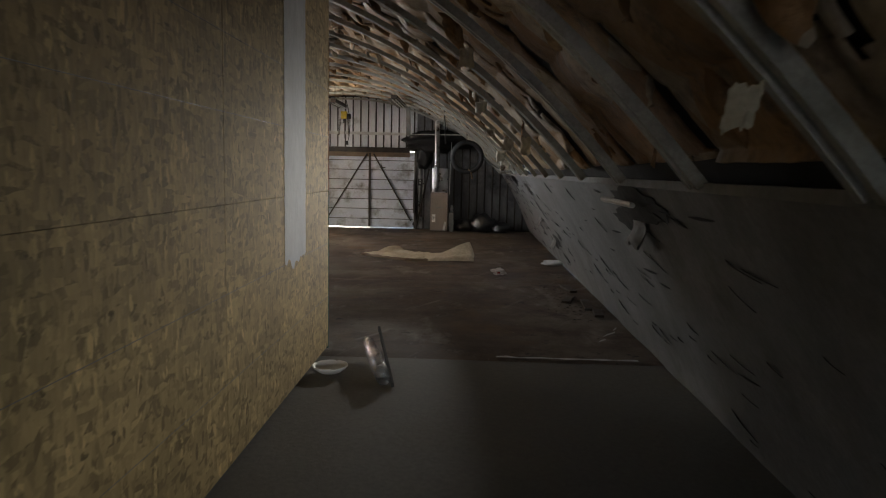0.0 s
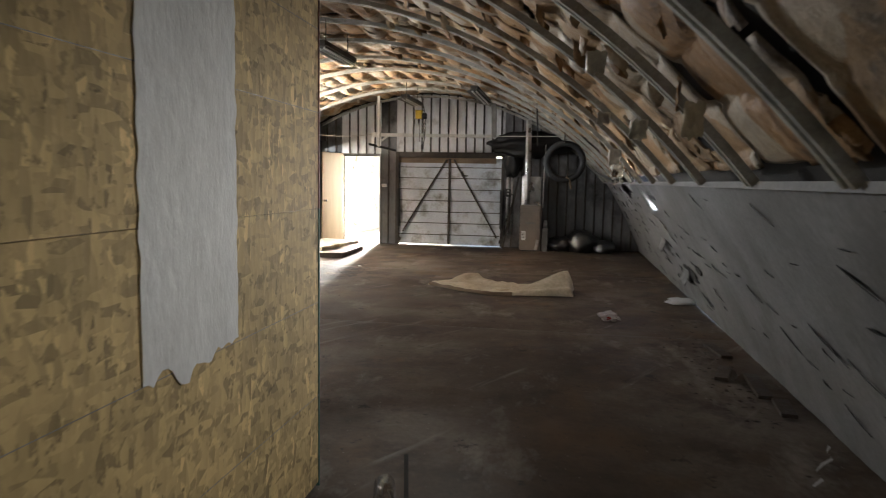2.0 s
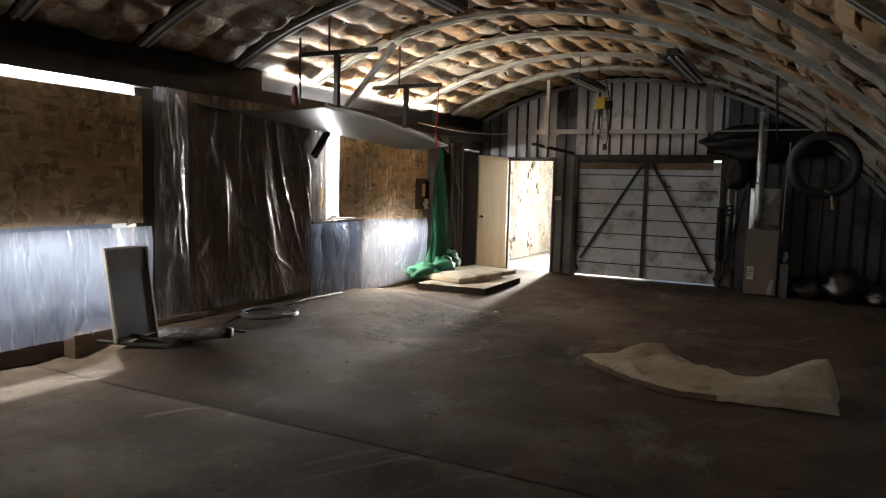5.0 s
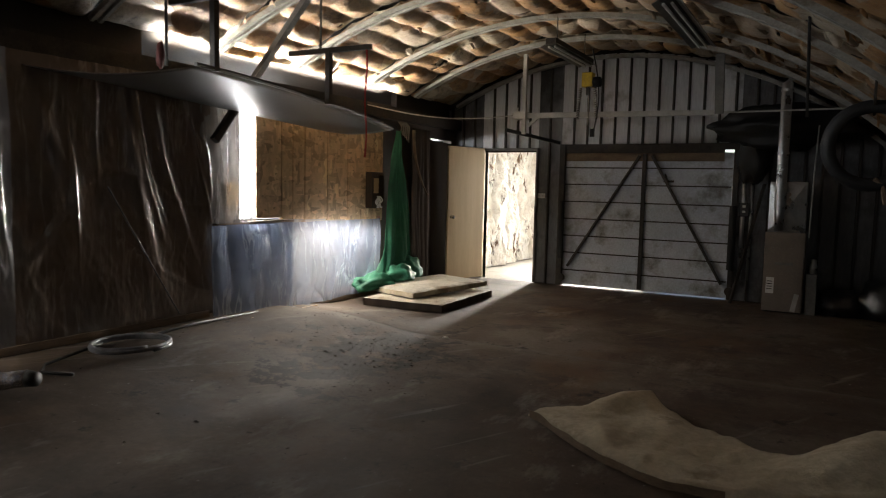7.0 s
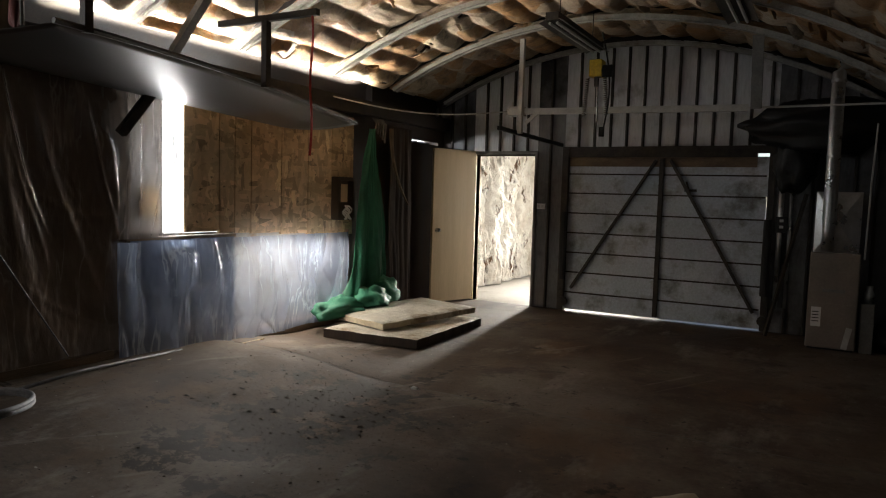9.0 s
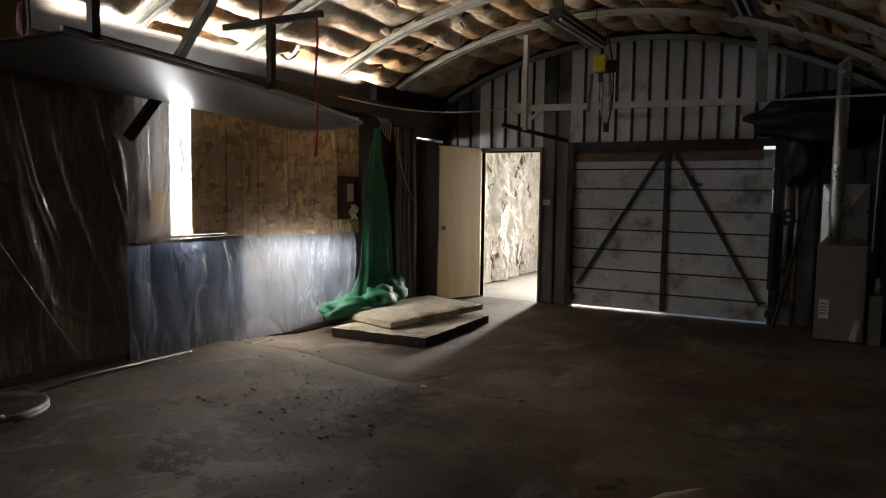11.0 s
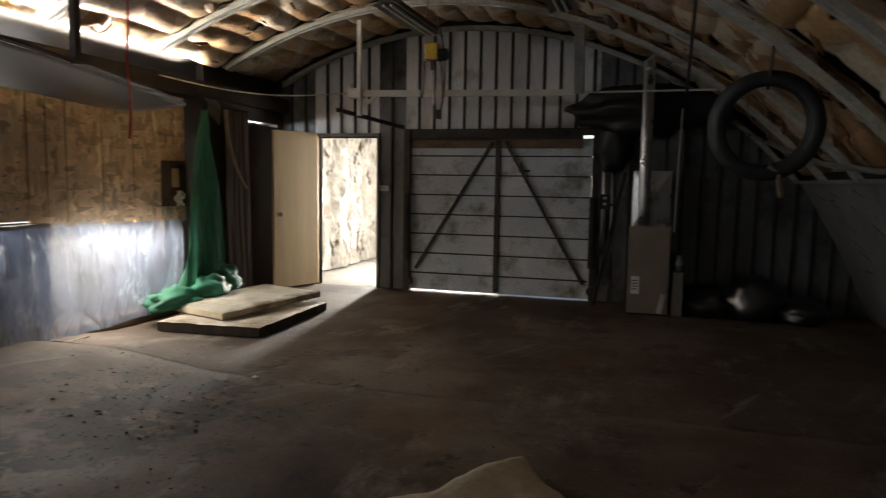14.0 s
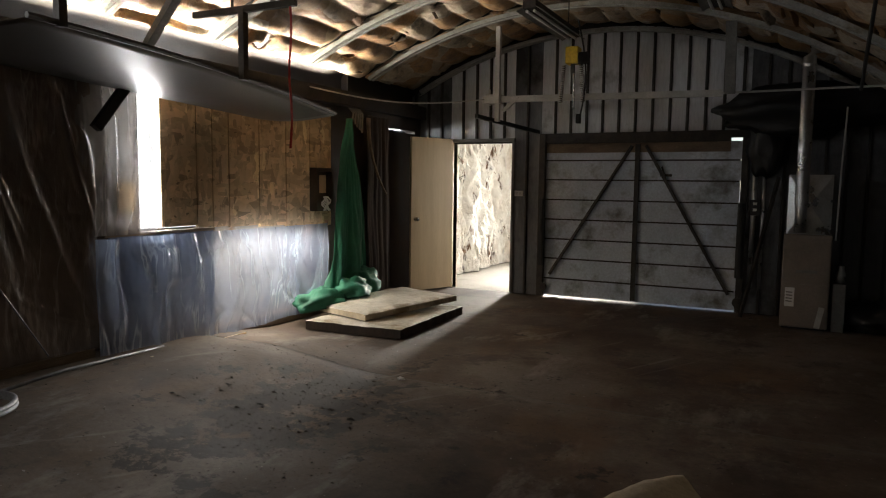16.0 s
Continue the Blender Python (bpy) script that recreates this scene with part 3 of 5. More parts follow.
# ---- gable wall ----
def corrugated(x0, x1, zlow, ztop, depth=0.035, pitch=0.205):
    """Upright trapezoid ribs; the top follows ztop(x)."""
    bm = bmesh.new()
    xs = []
    x = x0
    while x < x1 - 1e-6:
        for dx, dy in ((0.0, 0.0), (0.168, 0.0), (0.176, 1.0), (0.198, 1.0)):
            if x + dx < x1:
                xs.append((x + dx, dy * depth))
        x += pitch
    xs.append((x1, 0.0))
    cols = []
    for xx, dy in xs:
        top = ztop(xx)
        zs = [zlow + (top - zlow) * f for f in (0, 0.5, 1)]
        cols.append([bm.verts.new((xx, WALL_Y - dy, z)) for z in zs])
    for a, b in zip(cols, cols[1:]):
        for j in range(2):
            f = bm.faces.new((a[j], b[j], b[j + 1], a[j + 1]))
            # Rib faces take the second, darker material.
            if min(a[0].co.y, b[0].co.y) < WALL_Y - 0.5 * depth:
                f.material_index = 1
    return bm


gable = thing("wall_gable", (CX, WALL_Y, 0), "galvanised corrugated metal gable wall, stained and dull", "wall", kind="structure")
top_fn = lambda x: arch_z(x, R - 0.02)
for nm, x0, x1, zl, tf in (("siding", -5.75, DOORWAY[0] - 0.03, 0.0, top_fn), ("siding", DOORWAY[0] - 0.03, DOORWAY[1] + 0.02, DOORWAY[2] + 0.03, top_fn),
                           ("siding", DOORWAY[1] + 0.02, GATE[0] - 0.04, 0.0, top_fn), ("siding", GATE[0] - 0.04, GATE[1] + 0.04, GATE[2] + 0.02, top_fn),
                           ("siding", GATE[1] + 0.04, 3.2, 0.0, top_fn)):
    # Siding beside the openings is darker than the siding above them.
    thick(part(nm, corrugated(x0, x1, zl, tf), (M_SIDING if zl > 1.0 else M_DARKSIDING, M_STEEL), gable), 0.02, 1.0)
# Backing added behind the siding to keep daylight from leaking in.
for x0, x1, z0, z1 in ((-6.4, DOORWAY[0], 0, 2.06), (DOORWAY[1], GATE[0], 0, 2.06), (GATE[1], 3.6, 0, GATE[2]), (-6.4, GATE[0], 2.06, 3.7), (GATE[0], 3.6, GATE[2], 3.7)):
    part("unseen_outer_wall", boxed(x0, x1, WALL_Y + 0.03, WALL_Y + 0.14, z0 - 0.02, z1), M_ROOF, gable)
screw = finish(boxed(-0.008, 0.008, -0.006, 0.0, -0.008, 0.008), "screw", M_GALV, False)
for i in range(14):
    for z in (2.25, 2.72):
        x = GATE[0] - 0.04 + 0.084 + 0.205 * (i if z < 2.5 else i * 0.86)
        if x < GATE[1]:
            sc = new("screw", screw)
            sc.parent = gable
            sc.matrix_parent_inverse = Matrix.Translation(-Vector(gable.location))
            sc.location = (x, WALL_Y - 0.001, z)
part("edge_trim", sheet(lambda u, v: arch_point(A_LEFT + (A_RIGHT - A_LEFT) * u, WALL_Y - 0.05 + 0.05 * v, R - 0.08), 40, 1), M_RIB, gable)

# ---- side wall ----
side = thing("wall_side", (LEFT_X, 8, 0), "timber side wall covered in wrinkled polythene sheeting", "wall", kind="structure")
W0, W1 = 12.36, 15.2      # boarded window
V0, V1 = 8.15, 9.75        # far window
for y0, y1, z0, z1 in ((BACK_Y, V0, 0, 2.52), (V0, V1, 0, 0.15), (V0, V1, 2.42, 2.52), (V1, W0, 0, 2.52), (W0, W1, 0, 0.10), (W0, W1, 2.24, 2.52),
                       (W0, 13.46, 0.10, 1.07), (14.98, W1, 0.10, 1.07), (W1, 16.35, 0, 2.52), (16.35, 17.35, 0, 2.17), (16.35, 17.35, 2.21, 2.52), (17.35, WALL_Y + 0.03, 0, 2.52)):
    part("boarding", boxed(LEFT_X - 0.20, LEFT_X - 0.06, y0, y1, z0, z1), M_DARKWOOD, side)
part("cavity_back", boxed(LEFT_X - 0.46, LEFT_X - 0.40, 13.2, 15.3, 0.0, 1.08), M_CAVITY, side)
part("cavity_top", boxed(LEFT_X - 0.40, LEFT_X - 0.03, 13.47, 14.97, 1.062, 1.08), M_TIMBER, side)
# Dark backing added so this window's film glows only near its top.
part("cavity_back", boxed(LEFT_X - 0.46, LEFT_X - 0.40, V0, V1, 0.0, 1.2), M_BLUEBACK, side)
part("window_backing", boxed(LEFT_X - 0.12, LEFT_X - 0.09, 12.30, 12.70, 1.05, 2.26), M_CAVITY, side)
part("window_block", boxed(LEFT_X - 0.085, LEFT_X - 0.04, 12.46, 12.62, 1.22, 1.46), M_OSBW, side, "orange-brown wooden block behind the film")
part("header", boxed(LEFT_X - 0.12, LEFT_X + 0.06, BACK_Y, WALL_Y - 0.05, 2.38, 2.55), M_STEEL, side, "dark steel header beam under the ribs")
part("upper_lining", boxed(LEFT_X - 0.30, LEFT_X - 0.20, BACK_Y, 11.6, 2.4, 3.1), M_ROOF, side)
part("upper_lining", boxed(LEFT_X - 0.30, LEFT_X - 0.20, 15.9, WALL_Y, 2.4, 3.1), M_ROOF, side)
part("sill_plate", boxed(LEFT_X - 0.05, LEFT_X + 0.10, 9.0, 12.1, 0.0, 0.20), M_TIMBER, side, "weathered timber sill plate")
part("sill_plate", boxed(LEFT_X - 0.05, LEFT_X + 0.06, 12.15, 16.2, 0.0, 0.12), M_TIMBER, side)


def drape(y0, y1, z0, z1, amp, seed, folds=9, upright=False):
    """Hung film with sharp folds: upright pleats, or long swags that curve down from the fixings."""
    rng = random.Random(seed)
    lines = []
    for _ in range(int(folds * (y1 - y0)) + 2):
        if upright:
            lines.append((rng.uniform(y0, y1), rng.choice((0.014, 0.022, 0.035, 0.05, 0.08)), rng.uniform(0.3, 1.0), rng.uniform(-0.35, 0.30), rng.uniform(0.3, 1.1), rng.uniform(-0.25, 0.5)))
        else:
            lines.append((rng.uniform(y0 - 0.3, y1), rng.choice((0.012, 0.018, 0.028, 0.045, 0.07)), rng.uniform(0.4, 1.2), rng.uniform(0.0, 0.75), rng.uniform(0.4, 1.2), rng.uniform(-0.15, 0.35)))

    def fn(u, v):
        y, z = y0 + (y1 - y0) * u, z0 + (z1 - z0) * v
        drop = (z1 - z) / (z1 - z0)
        f = 0.7 * nz(y * 1.5, z * 0.6, seed) + 0.25 * (1 - abs(nz(y * 3.1 + z, z * 0.8, seed + 4)) * 2.2)
        for yc, w, h, bend, length, start in lines:
            along = (drop - start) / length
            if 0 < along < 1:
                d = (y - yc - bend * (z1 - z0) * 0.5 * drop ** 1.6) / (w * (1 + 0.8 * along))
                if abs(d) < 4:
                    f += h * 0.85 * math.sin(math.pi * along ** 0.6) * math.exp(-abs(d) ** 1.25)
        crease = max(0.0, 1 - abs(nz((y + 0.5 * z) * 1.3, (z - 0.4 * y) * 0.9, seed + 2)) * 14)
        f += 0.35 * crease + 0.10 * nz(y * 22, z * 16, seed)
        f = 1.5 * math.tanh(f / 1.5) * min(1.0, 0.25 + (y - y0) * 7, 0.25 + (y1 - y) * 7)
        return (LEFT_X + 0.03 + amp * (1.1 + f), y + 0.02 * nz(z * 2, y, seed), z)
    return sheet(fn, int((y1 - y0) * 170), int((z1 - z0) * 40))


for y0, y1, z0, z1, amp, sd, mt, lab in ((9.84, 10.24, 0.19, 2.40, 0.05, 31, M_POLYGREY, "hazy polythene strip lapped over the window edge"),
                                         (10.22, 12.16, 0.19, 2.40, 0.04, 3, M_POLYDARK, "brown grimy polythene sheet with glossy folds"),
                                         (12.12, 15.02, 0.07, 1.03, 0.085, 11, M_POLYBLUE, "milky blue polythene sheet over the lower wall"),
                                         (11.98, 12.72, 1.05, 2.26, 0.035, 15, M_POLYCLEAR, "clear polythene over the window gap"),
                                         (5.0, V0 - 0.03, 0.05, 2.40, 0.05, 19, M_POLYDARK, ""),
                                         (V0 - 0.03, 9.82, 0.18, 1.10, 0.04, 23, M_POLYBLUE, "")):
    sh = solid("polythene_sheet", drape(y0, y1, z0, z1, amp, sd, 9 if mt is M_POLYDARK else 22, mt is not M_POLYDARK), mt, lab or "wrinkled polythene sheet hung on the side wall", "plastic sheet",
               "polythene sheets", smooth=True)
    sh.visible_shadow = mt in (M_POLYDARK,)

part("backing", boxed(LEFT_X - 0.055, LEFT_X - 0.03, W0, 13.46, 0.12, 1.04), M_BLUEBACK, side)
cover = thing("window_1", (LEFT_X, 14, 1.0), "boarded window with strand board and a bright open gap", "window", kind="structure")
# Unseen dark board added behind the seams to keep daylight out.
part("seam_light_stop", boxed(LEFT_X - 0.055, LEFT_X - 0.034, 12.88, 15.24, 1.10, 2.32), M_DARKWOOD, cover)
BOARD_Y = (12.84, 13.24, 13.43, 13.64, 14.06, 14.47, 14.87, 15.27)
for i, (y0, y1) in enumerate(zip(BOARD_Y, BOARD_Y[1:])):
    part("board", boxed(LEFT_X - 0.03, LEFT_X + 0.002 * (i % 2), y0 + 0.006, y1 - 0.006, 1.082 - 0.045 * (y0 - 12.84), 2.33), M_OSBW, cover)
solid("backdrop", boxed(-4.80, -4.78, 12.6, 13.9, 0.7, 2.6), M_BRIGHT, "bright open daylight outside the boarded window", "backdrop", kind="structure")
part("window_sill", boxed(LEFT_X - 0.05, LEFT_X + 0.05, 12.25, 13.4, 1.03, 1.055), M_TIMBER, cover)
far_cover = thing("window_2", (LEFT_X, 9, 1.2), "boarded window with daylight slits above and below", "window", kind="structure")
part("board", boxed(LEFT_X - 0.03, LEFT_X, V0 - 0.1, V1 + 0.03, 1.13, 2.30), M_OSBW, far_cover)

# ---- lining board along the arch foot ----
def lining(u, v):
    y = BACK_Y + (WALL_Y - BACK_Y) * u
    z = 1.52 * v
    x = RIGHT_X + (2.34 - RIGHT_X) * v - 0.05 * math.sin(math.pi * v) * -1.0
    return (x + 0.012 * nz(y * 1.3, z * 2.0, 4) + 0.006 * nz(y * 6, z * 7, 9), y, z + 0.01 * nz(y * 2, 1.0) * v)


def lining_keep(u, v):
    y, z = BACK_Y + (WALL_Y - BACK_Y) * u, 1.52 * v
    slot = 1.34 < z < 1.40 + 0.01 * math.sin(y * 30) and 9.75 < y < 10.9
    leg = 1.17 < z < 1.36 and 10.15 + 0.9 * (z - 1.17) < y < 10.55 + 0.9 * (z - 1.17)
    rip = abs((y - 12.95) / (0.85 + 0.2 * nz(z * 20, 3.0))) + abs((z - 1.41) / (0.13 + 0.05 * nz(y * 6, 8.0))) < 1
    return not (slot or leg or rip)


skirt = thing("wall_lining", (RIGHT_X, 8, 0), "grey slit lining board leaning along the foot of the arch", "wall", kind="structure")
part("lining_board", sheet(lining, 420, 32, lining_keep), M_SKIRT, skirt, smooth=True)
# Unseen outer walls added to block daylight, left open behind the hole.
part("unseen_outer_wall", boxed(3.3, 3.36, BACK_Y, 9.6, -0.02, 1.7), M_ROOF, skirt)
part("unseen_outer_wall", boxed(3.3, 3.36, 12.6, WALL_Y + 0.1, -0.02, 1.7), M_ROOF, skirt)
part("capping", boxed(2.30, 2.40, BACK_Y, WALL_Y, 1.50, 1.535), M_SKIRT, skirt)


def slits():
    bm = bmesh.new()
    rng = random.Random(21)
    for _ in range(170):
        y, z = rng.uniform(0.3, 17.0), rng.uniform(0.12, 1.45)
        v = z / 1.52
        ln, op = rng.uniform(0.08, 0.36), rng.uniform(0.003, 0.014)
        up = Vector((2.34 - RIGHT_X, 0, 1.52)).normalized()
        d = Vector((0, -1, 0)) + up * rng.uniform(-0.5, 0.1)
        d.normalize()
        c = Vector(lining((y - BACK_Y) / (WALL_Y - BACK_Y), v)) + Vector((-0.006, 0, -0.003))
        top, low = [], []
        for i in range(5):
            f = i / 4
            w = op * math.sin(math.pi * min(0.97, max(0.03, f)))
            top.append(bm.verts.new(c + d * ((f - 0.5) * ln) + up * w + Vector((-0.012 * math.sin(math.pi * f), 0, 0))))
            low.append(bm.verts.new(c + d * ((f - 0.5) * ln) - up * w))
        for i in range(4):
            bm.faces.new((top[i], top[i + 1], low[i + 1], low[i]))
    return bm


# Dark slivers on the face stand for the shade inside open slits.
thick(part("slits", slits(), M_HOLEDARK, skirt, "dark slivers painted for open slits in the board"), 0.003)



def on_lining(y, z, out=0.0):
    p = Vector(lining((y - BACK_Y) / (WALL_Y - BACK_Y), z / 1.52))
    return p + Vector((-0.887, 0, -0.461)) * out


def torn_patch(yc, zc, w, h, seed):
    """A ragged dark patch laid on the board for a hole's dark inside."""
    bm = bmesh.new()
    hub = bm.verts.new(on_lining(yc, zc, 0.008))
    ring = []
    for i in range(22):
        a = math.tau * i / 22
        k = 1 + 0.55 * nz(2.2 * math.cos(a) + seed, 2.2 * math.sin(a), seed)
        ring.append(bm.verts.new(on_lining(yc + w * k * math.cos(a), min(1.515, zc + h * k * math.sin(a)), 0.008)))
    for i in range(22):
        bm.faces.new((hub, ring[i], ring[(i + 1) % 22]))
    return bm


for yc, zc, w, h, sd in ((2.75, 1.40, 0.55, 0.10, 3), (3.25, 1.28, 0.28, 0.07, 8), (10.35, 0.42, 0.32, 0.09, 5), (9.15, 0.62, 0.16, 0.05, 12), (9.9, 0.50, 0.45, 0.09, 17)):
    thick(part("hole_patch", torn_patch(yc, zc, w, h, sd), M_HOLEDARK, skirt, "ragged dark patch painted for a torn hole"), 0.003)
for y0, z0, w, h in ((10.2, 0.52, 0.40, 0.16), (2.9, 1.30, 0.30, 0.12), (11.2, 0.80, 0.35, 0.14)):
    thick(part("curled_flap", sheet(lambda u, v: tuple(on_lining(y0 + w * (u - 0.5) + 0.05 * v, z0 - h * v * (0.8 + 0.4 * nz(u * 3, 1.0)), 0.012 + 0.10 * v * v)), 8, 6), M_SKIRT, skirt, smooth=True), 0.004)
part("loose_pipe", tubed([(2.34, 2.55, 1.40), (2.30, 3.15, 1.41)], 0.016, 8), M_GALV, skirt, "bare pipe in the torn hole")


def scrap_paper(x, y, z, w, h, seed, lean):
    def fn(u, v):
        k = 0.72 + 0.5 * abs(nz(3 * v + seed, 2.0))
        xx = x + (u - 0.5) * w * k
        return (xx, y + lean * v + 0.03 * nz(u * 3, v * 3, seed), min(z, arch_z(xx) - 0.05) - h * v * (1 + 0.3 * nz(u * 4, seed)) + 0.02 * nz(u * 5, v * 5, seed))
    return sheet(fn, 8, 8)


for x, y, z, w, h, sd, lean, mt in ((1.93, 4.50, 1.84, 0.22, 0.20, 2, 0.05, M_BATT), (2.03, 0.31, 1.74, 0.18, 0.12, 5, 0.06, M_BATT), (1.87, 6.0, 1.90, 0.30, 0.16, 9, 0.08, M_FOAM),
                                    (1.58, 5.4, 2.20, 0.30, 0.14, 14, 0.1, M_FOAM), (1.93, 8.9, 1.86, 0.35, 0.22, 21, 0.1, M_FLUFF), (2.05, 10.1, 1.74, 0.40, 0.22, 26, 0.08, M_FLUFF),
                                    (1.72, 7.2, 2.06, 0.26, 0.12, 33, 0.08, M_FOAM), (1.45, 3.2, 2.30, 0.24, 0.14, 38, 0.1, M_BATT)):
    thick(part("paper_scrap", scrap_paper(x, y, z, 0.45 * w, 0.7 * h, sd, lean), mt, roof, "pale scrap of torn facing paper", smooth=True), 0.004)

thick(part("hanging_liner", sheet(lambda u, v: (2.33 - 0.13 * v + 0.02 * nz(u * 5, v * 4, 3), 10.85 + 0.95 * u + 0.25 * v, 1.545 + 0.17 * v + 0.02 * nz(u * 7, v * 3, 6)), 24, 8), M_PLASTER, roof,
           "white liner sheet lit by a gap in the roof", smooth=True), 0.004)

# ---- partition room beside the passage ----
PX, PY = 0.29, 4.78
partition = thing("wall_partition", (PX, 0, 0), "strand board partition wall with a white filler strip", "wall", kind="structure")
for y0, y1 in ((BACK_Y, -2.52), (-2.62, -0.18), (-0.18, 2.26), (2.26, PY)):
    for z0, z1 in ((0.02, 0.15), (0.15, 1.37), (1.37, 2.59), (2.59, 3.2)):
        part("panel", boxed(PX - 0.02, PX, y0 + 0.002, y1 - 0.002, z0 + 0.0015, z1 - 0.0015), M_OSB, partition)
for z in (0.46, 0.92, 1.82, 2.2):
    part("score_line", boxed(PX + 0.0005, PX + 0.0015, BACK_Y, PY, z, z + 0.0025), M_STEELGREY, partition)
part("stud_wall", boxed(PX - 0.12, PX - 0.022, BACK_Y, PY - 0.005, 0, 3.2), M_DARKWOOD, partition)
ragged = sheet(lambda u, v: (PX + 0.003 + 0.001 * nz(u * 9, v * 30), 3.36 + 0.58 * u + 0.012 * nz(v * 25, u * 2 + 7),
                             0.92 + 1.95 * v + (0.10 * nz(u * 4.2, 3.3) + 0.04 * nz(u * 17, 1.3)) * (1 - v)), 24, 80)
part("filler_strip", ragged, M_PLASTER, partition, "rough white filler strip")
front = thing("wall_front", (-2, PY - 0.1, 0), "dark timber front wall of the partitioned room", "wall", kind="structure")
part("boarding", boxed(LEFT_X - 0.05, -0.86, PY - 0.12, PY - 0.02, 0, 3.2), M_DARKWOOD, front)
part("boarding", boxed(-0.86, PX - 0.125, PY - 0.12, PY - 0.02, 2.05, 3.2), M_DARKWOOD, front)
# Unseen wall behind the start; its doorway is added for that lamp.
back = thing("wall_back", (0, BACK_Y, 0), "unseen plain dark wall added to close the passage", "wall", kind="structure")
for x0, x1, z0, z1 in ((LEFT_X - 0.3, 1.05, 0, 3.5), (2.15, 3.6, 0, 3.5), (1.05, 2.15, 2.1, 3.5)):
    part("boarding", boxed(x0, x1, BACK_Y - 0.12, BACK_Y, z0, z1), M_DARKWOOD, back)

# ---- next room ----
nxt = thing("wall_next_room", (-4, 21, 0), "next room lined with torn pale fibre insulation", "wall", kind="structure")


def fluffy(u, v):
    y, z = 17.67 + 4.75 * u, 0.01 + 2.6 * v
    d = 0.10 * nz(y * 2.3, z * 1.4, 5) + 0.07 * nz(y * 6, z * 3.4, 8) + 0.035 * nz(y * 15, z * 10, 2)
    seam = 0.09 * math.exp(-(((y - 19.35) % 0.62 - 0.31) / 0.04) ** 2)
    return (-4.22 + d - seam, y, z)


part("fibre_batts", sheet(fluffy, 190, 110), M_FLUFF, nxt, smooth=True)


def shreds():
    """Ragged tongues of facing torn off the batts."""
    bm = bmesh.new()
    rng = random.Random(51)
    for _ in range(170):
        u, v = rng.random(), rng.uniform(0.03, 0.97)
        p = Vector(fluffy(u, v)) + Vector((0.012, 0, 0))
        w, h, out = rng.uniform(0.02, 0.09), rng.uniform(0.05, 0.22), rng.uniform(0.02, 0.09)
        rows = []
        for j in range(4):
            f = j / 3
            ww = w * (1 - 0.7 * f * rng.random())
            rows.append([bm.verts.new(p + Vector((out * f * f + 0.01 * rng.random(), (i / 2 - 0.5) * ww + 0.03 * f * rng.uniform(-1, 1), max(0.02 - p.z, -h * f)))) for i in range(3)])
        for j in range(3):
            for i in range(2):
                bm.faces.new((rows[j][i], rows[j][i + 1], rows[j + 1][i + 1], rows[j + 1][i]))
    return bm


thick(part("torn_shreds", shreds(), M_FLUFF, nxt, "hanging shreds of torn facing", smooth=True), 0.004)
part("unseen_outer_wall", boxed(-4.55, -4.42, WALL_Y + 0.14, 22.5, 0, 2.7), M_TIMBER, nxt)
for x0, x1, z0, z1 in ((-4.42, -3.72, 0, 2.7), (-3.24, -1.1, 0, 2.7), (-3.72, -3.24, 2.1, 2.7)):
    part("end_wall", boxed(x0, x1, 22.4, 22.5, z0, z1), M_PLASTER, nxt)
for y0, y1, z0, z1 in ((WALL_Y + 0.14, 18.55, 0, 2.7), (20.65, 22.4, 0, 2.7), (18.55, 20.65, 0, 0.65), (18.55, 20.65, 2.25, 2.7)):
    part("unseen_outer_wall", boxed(-1.2, -1.1, y0, y1, z0, z1), M_PLASTER, nxt)
solid("ceiling_next_room", boxed(-4.55, -1.1, WALL_Y + 0.14, 22.5, 2.7, 2.78), M_PLASTER, "pale ceiling of the next room", "ceiling", kind="structure")

# ---- gate ----
gate = thing("gate", ((GATE[0] + GATE[1]) / 2, WALL_Y, 0.0), "wide dirty pale metal gate with dark diagonal braces", "gate")
gy = WALL_Y + 0.02
zs = [0.007, 0.24, 0.51, 0.77, 1.03, 1.29, 1.55, 1.80, 2.03]
for z0, z1 in zip(zs, zs[1:]):
    part("panel", boxed(GATE[0] + 0.03, GATE[1] - (0.032 if z0 == 1.29 else 0.021), gy, gy + 0.03, z0 + 0.006, z1 - 0.006), M_GATE, gate)
for z in zs[1:-1]:
    part("rail", boxed(GATE[0] + 0.04, GATE[1] - 0.04, gy - 0.022, gy + 0.02, z - 0.009, z + 0.009), M_STEEL, gate)
gx = (GATE[0] + GATE[1]) / 2
part("centre_post", boxed(gx - 0.028, gx + 0.028, gy - 0.05, gy - 0.018, 0.03, 2.0), M_STEEL, gate)
part("brace", barred((gx - 0.07, gy - 0.036, 1.98), (GATE[0] + 0.12, gy - 0.036, 0.30), 0.032, 0.055, (0, 1, 0)), M_STEEL, gate)
part("brace", barred((gx + 0.10, gy - 0.036, 1.98), (GATE[1] - 0.10, gy - 0.036, 0.20), 0.032, 0.055, (0, 1, 0)), M_STEEL, gate)
part("head_board", boxed(GATE[0] + 0.03, GATE[1] - 0.15, gy - 0.012, gy - 0.001, 1.90, 2.028), M_TIMBER, gate, "brown stained timber head board")
part("top_rail", boxed(GATE[0] - 0.02, GATE[1] - 0.15, gy - 0.05, gy + 0.035, 2.018, 2.15), M_STEEL, gate)
part("top_rail", boxed(GATE[1] - 0.15, GATE[1] + 0.02, gy - 0.05, gy + 0.02, 2.062, 2.15), M_STEEL, gate)
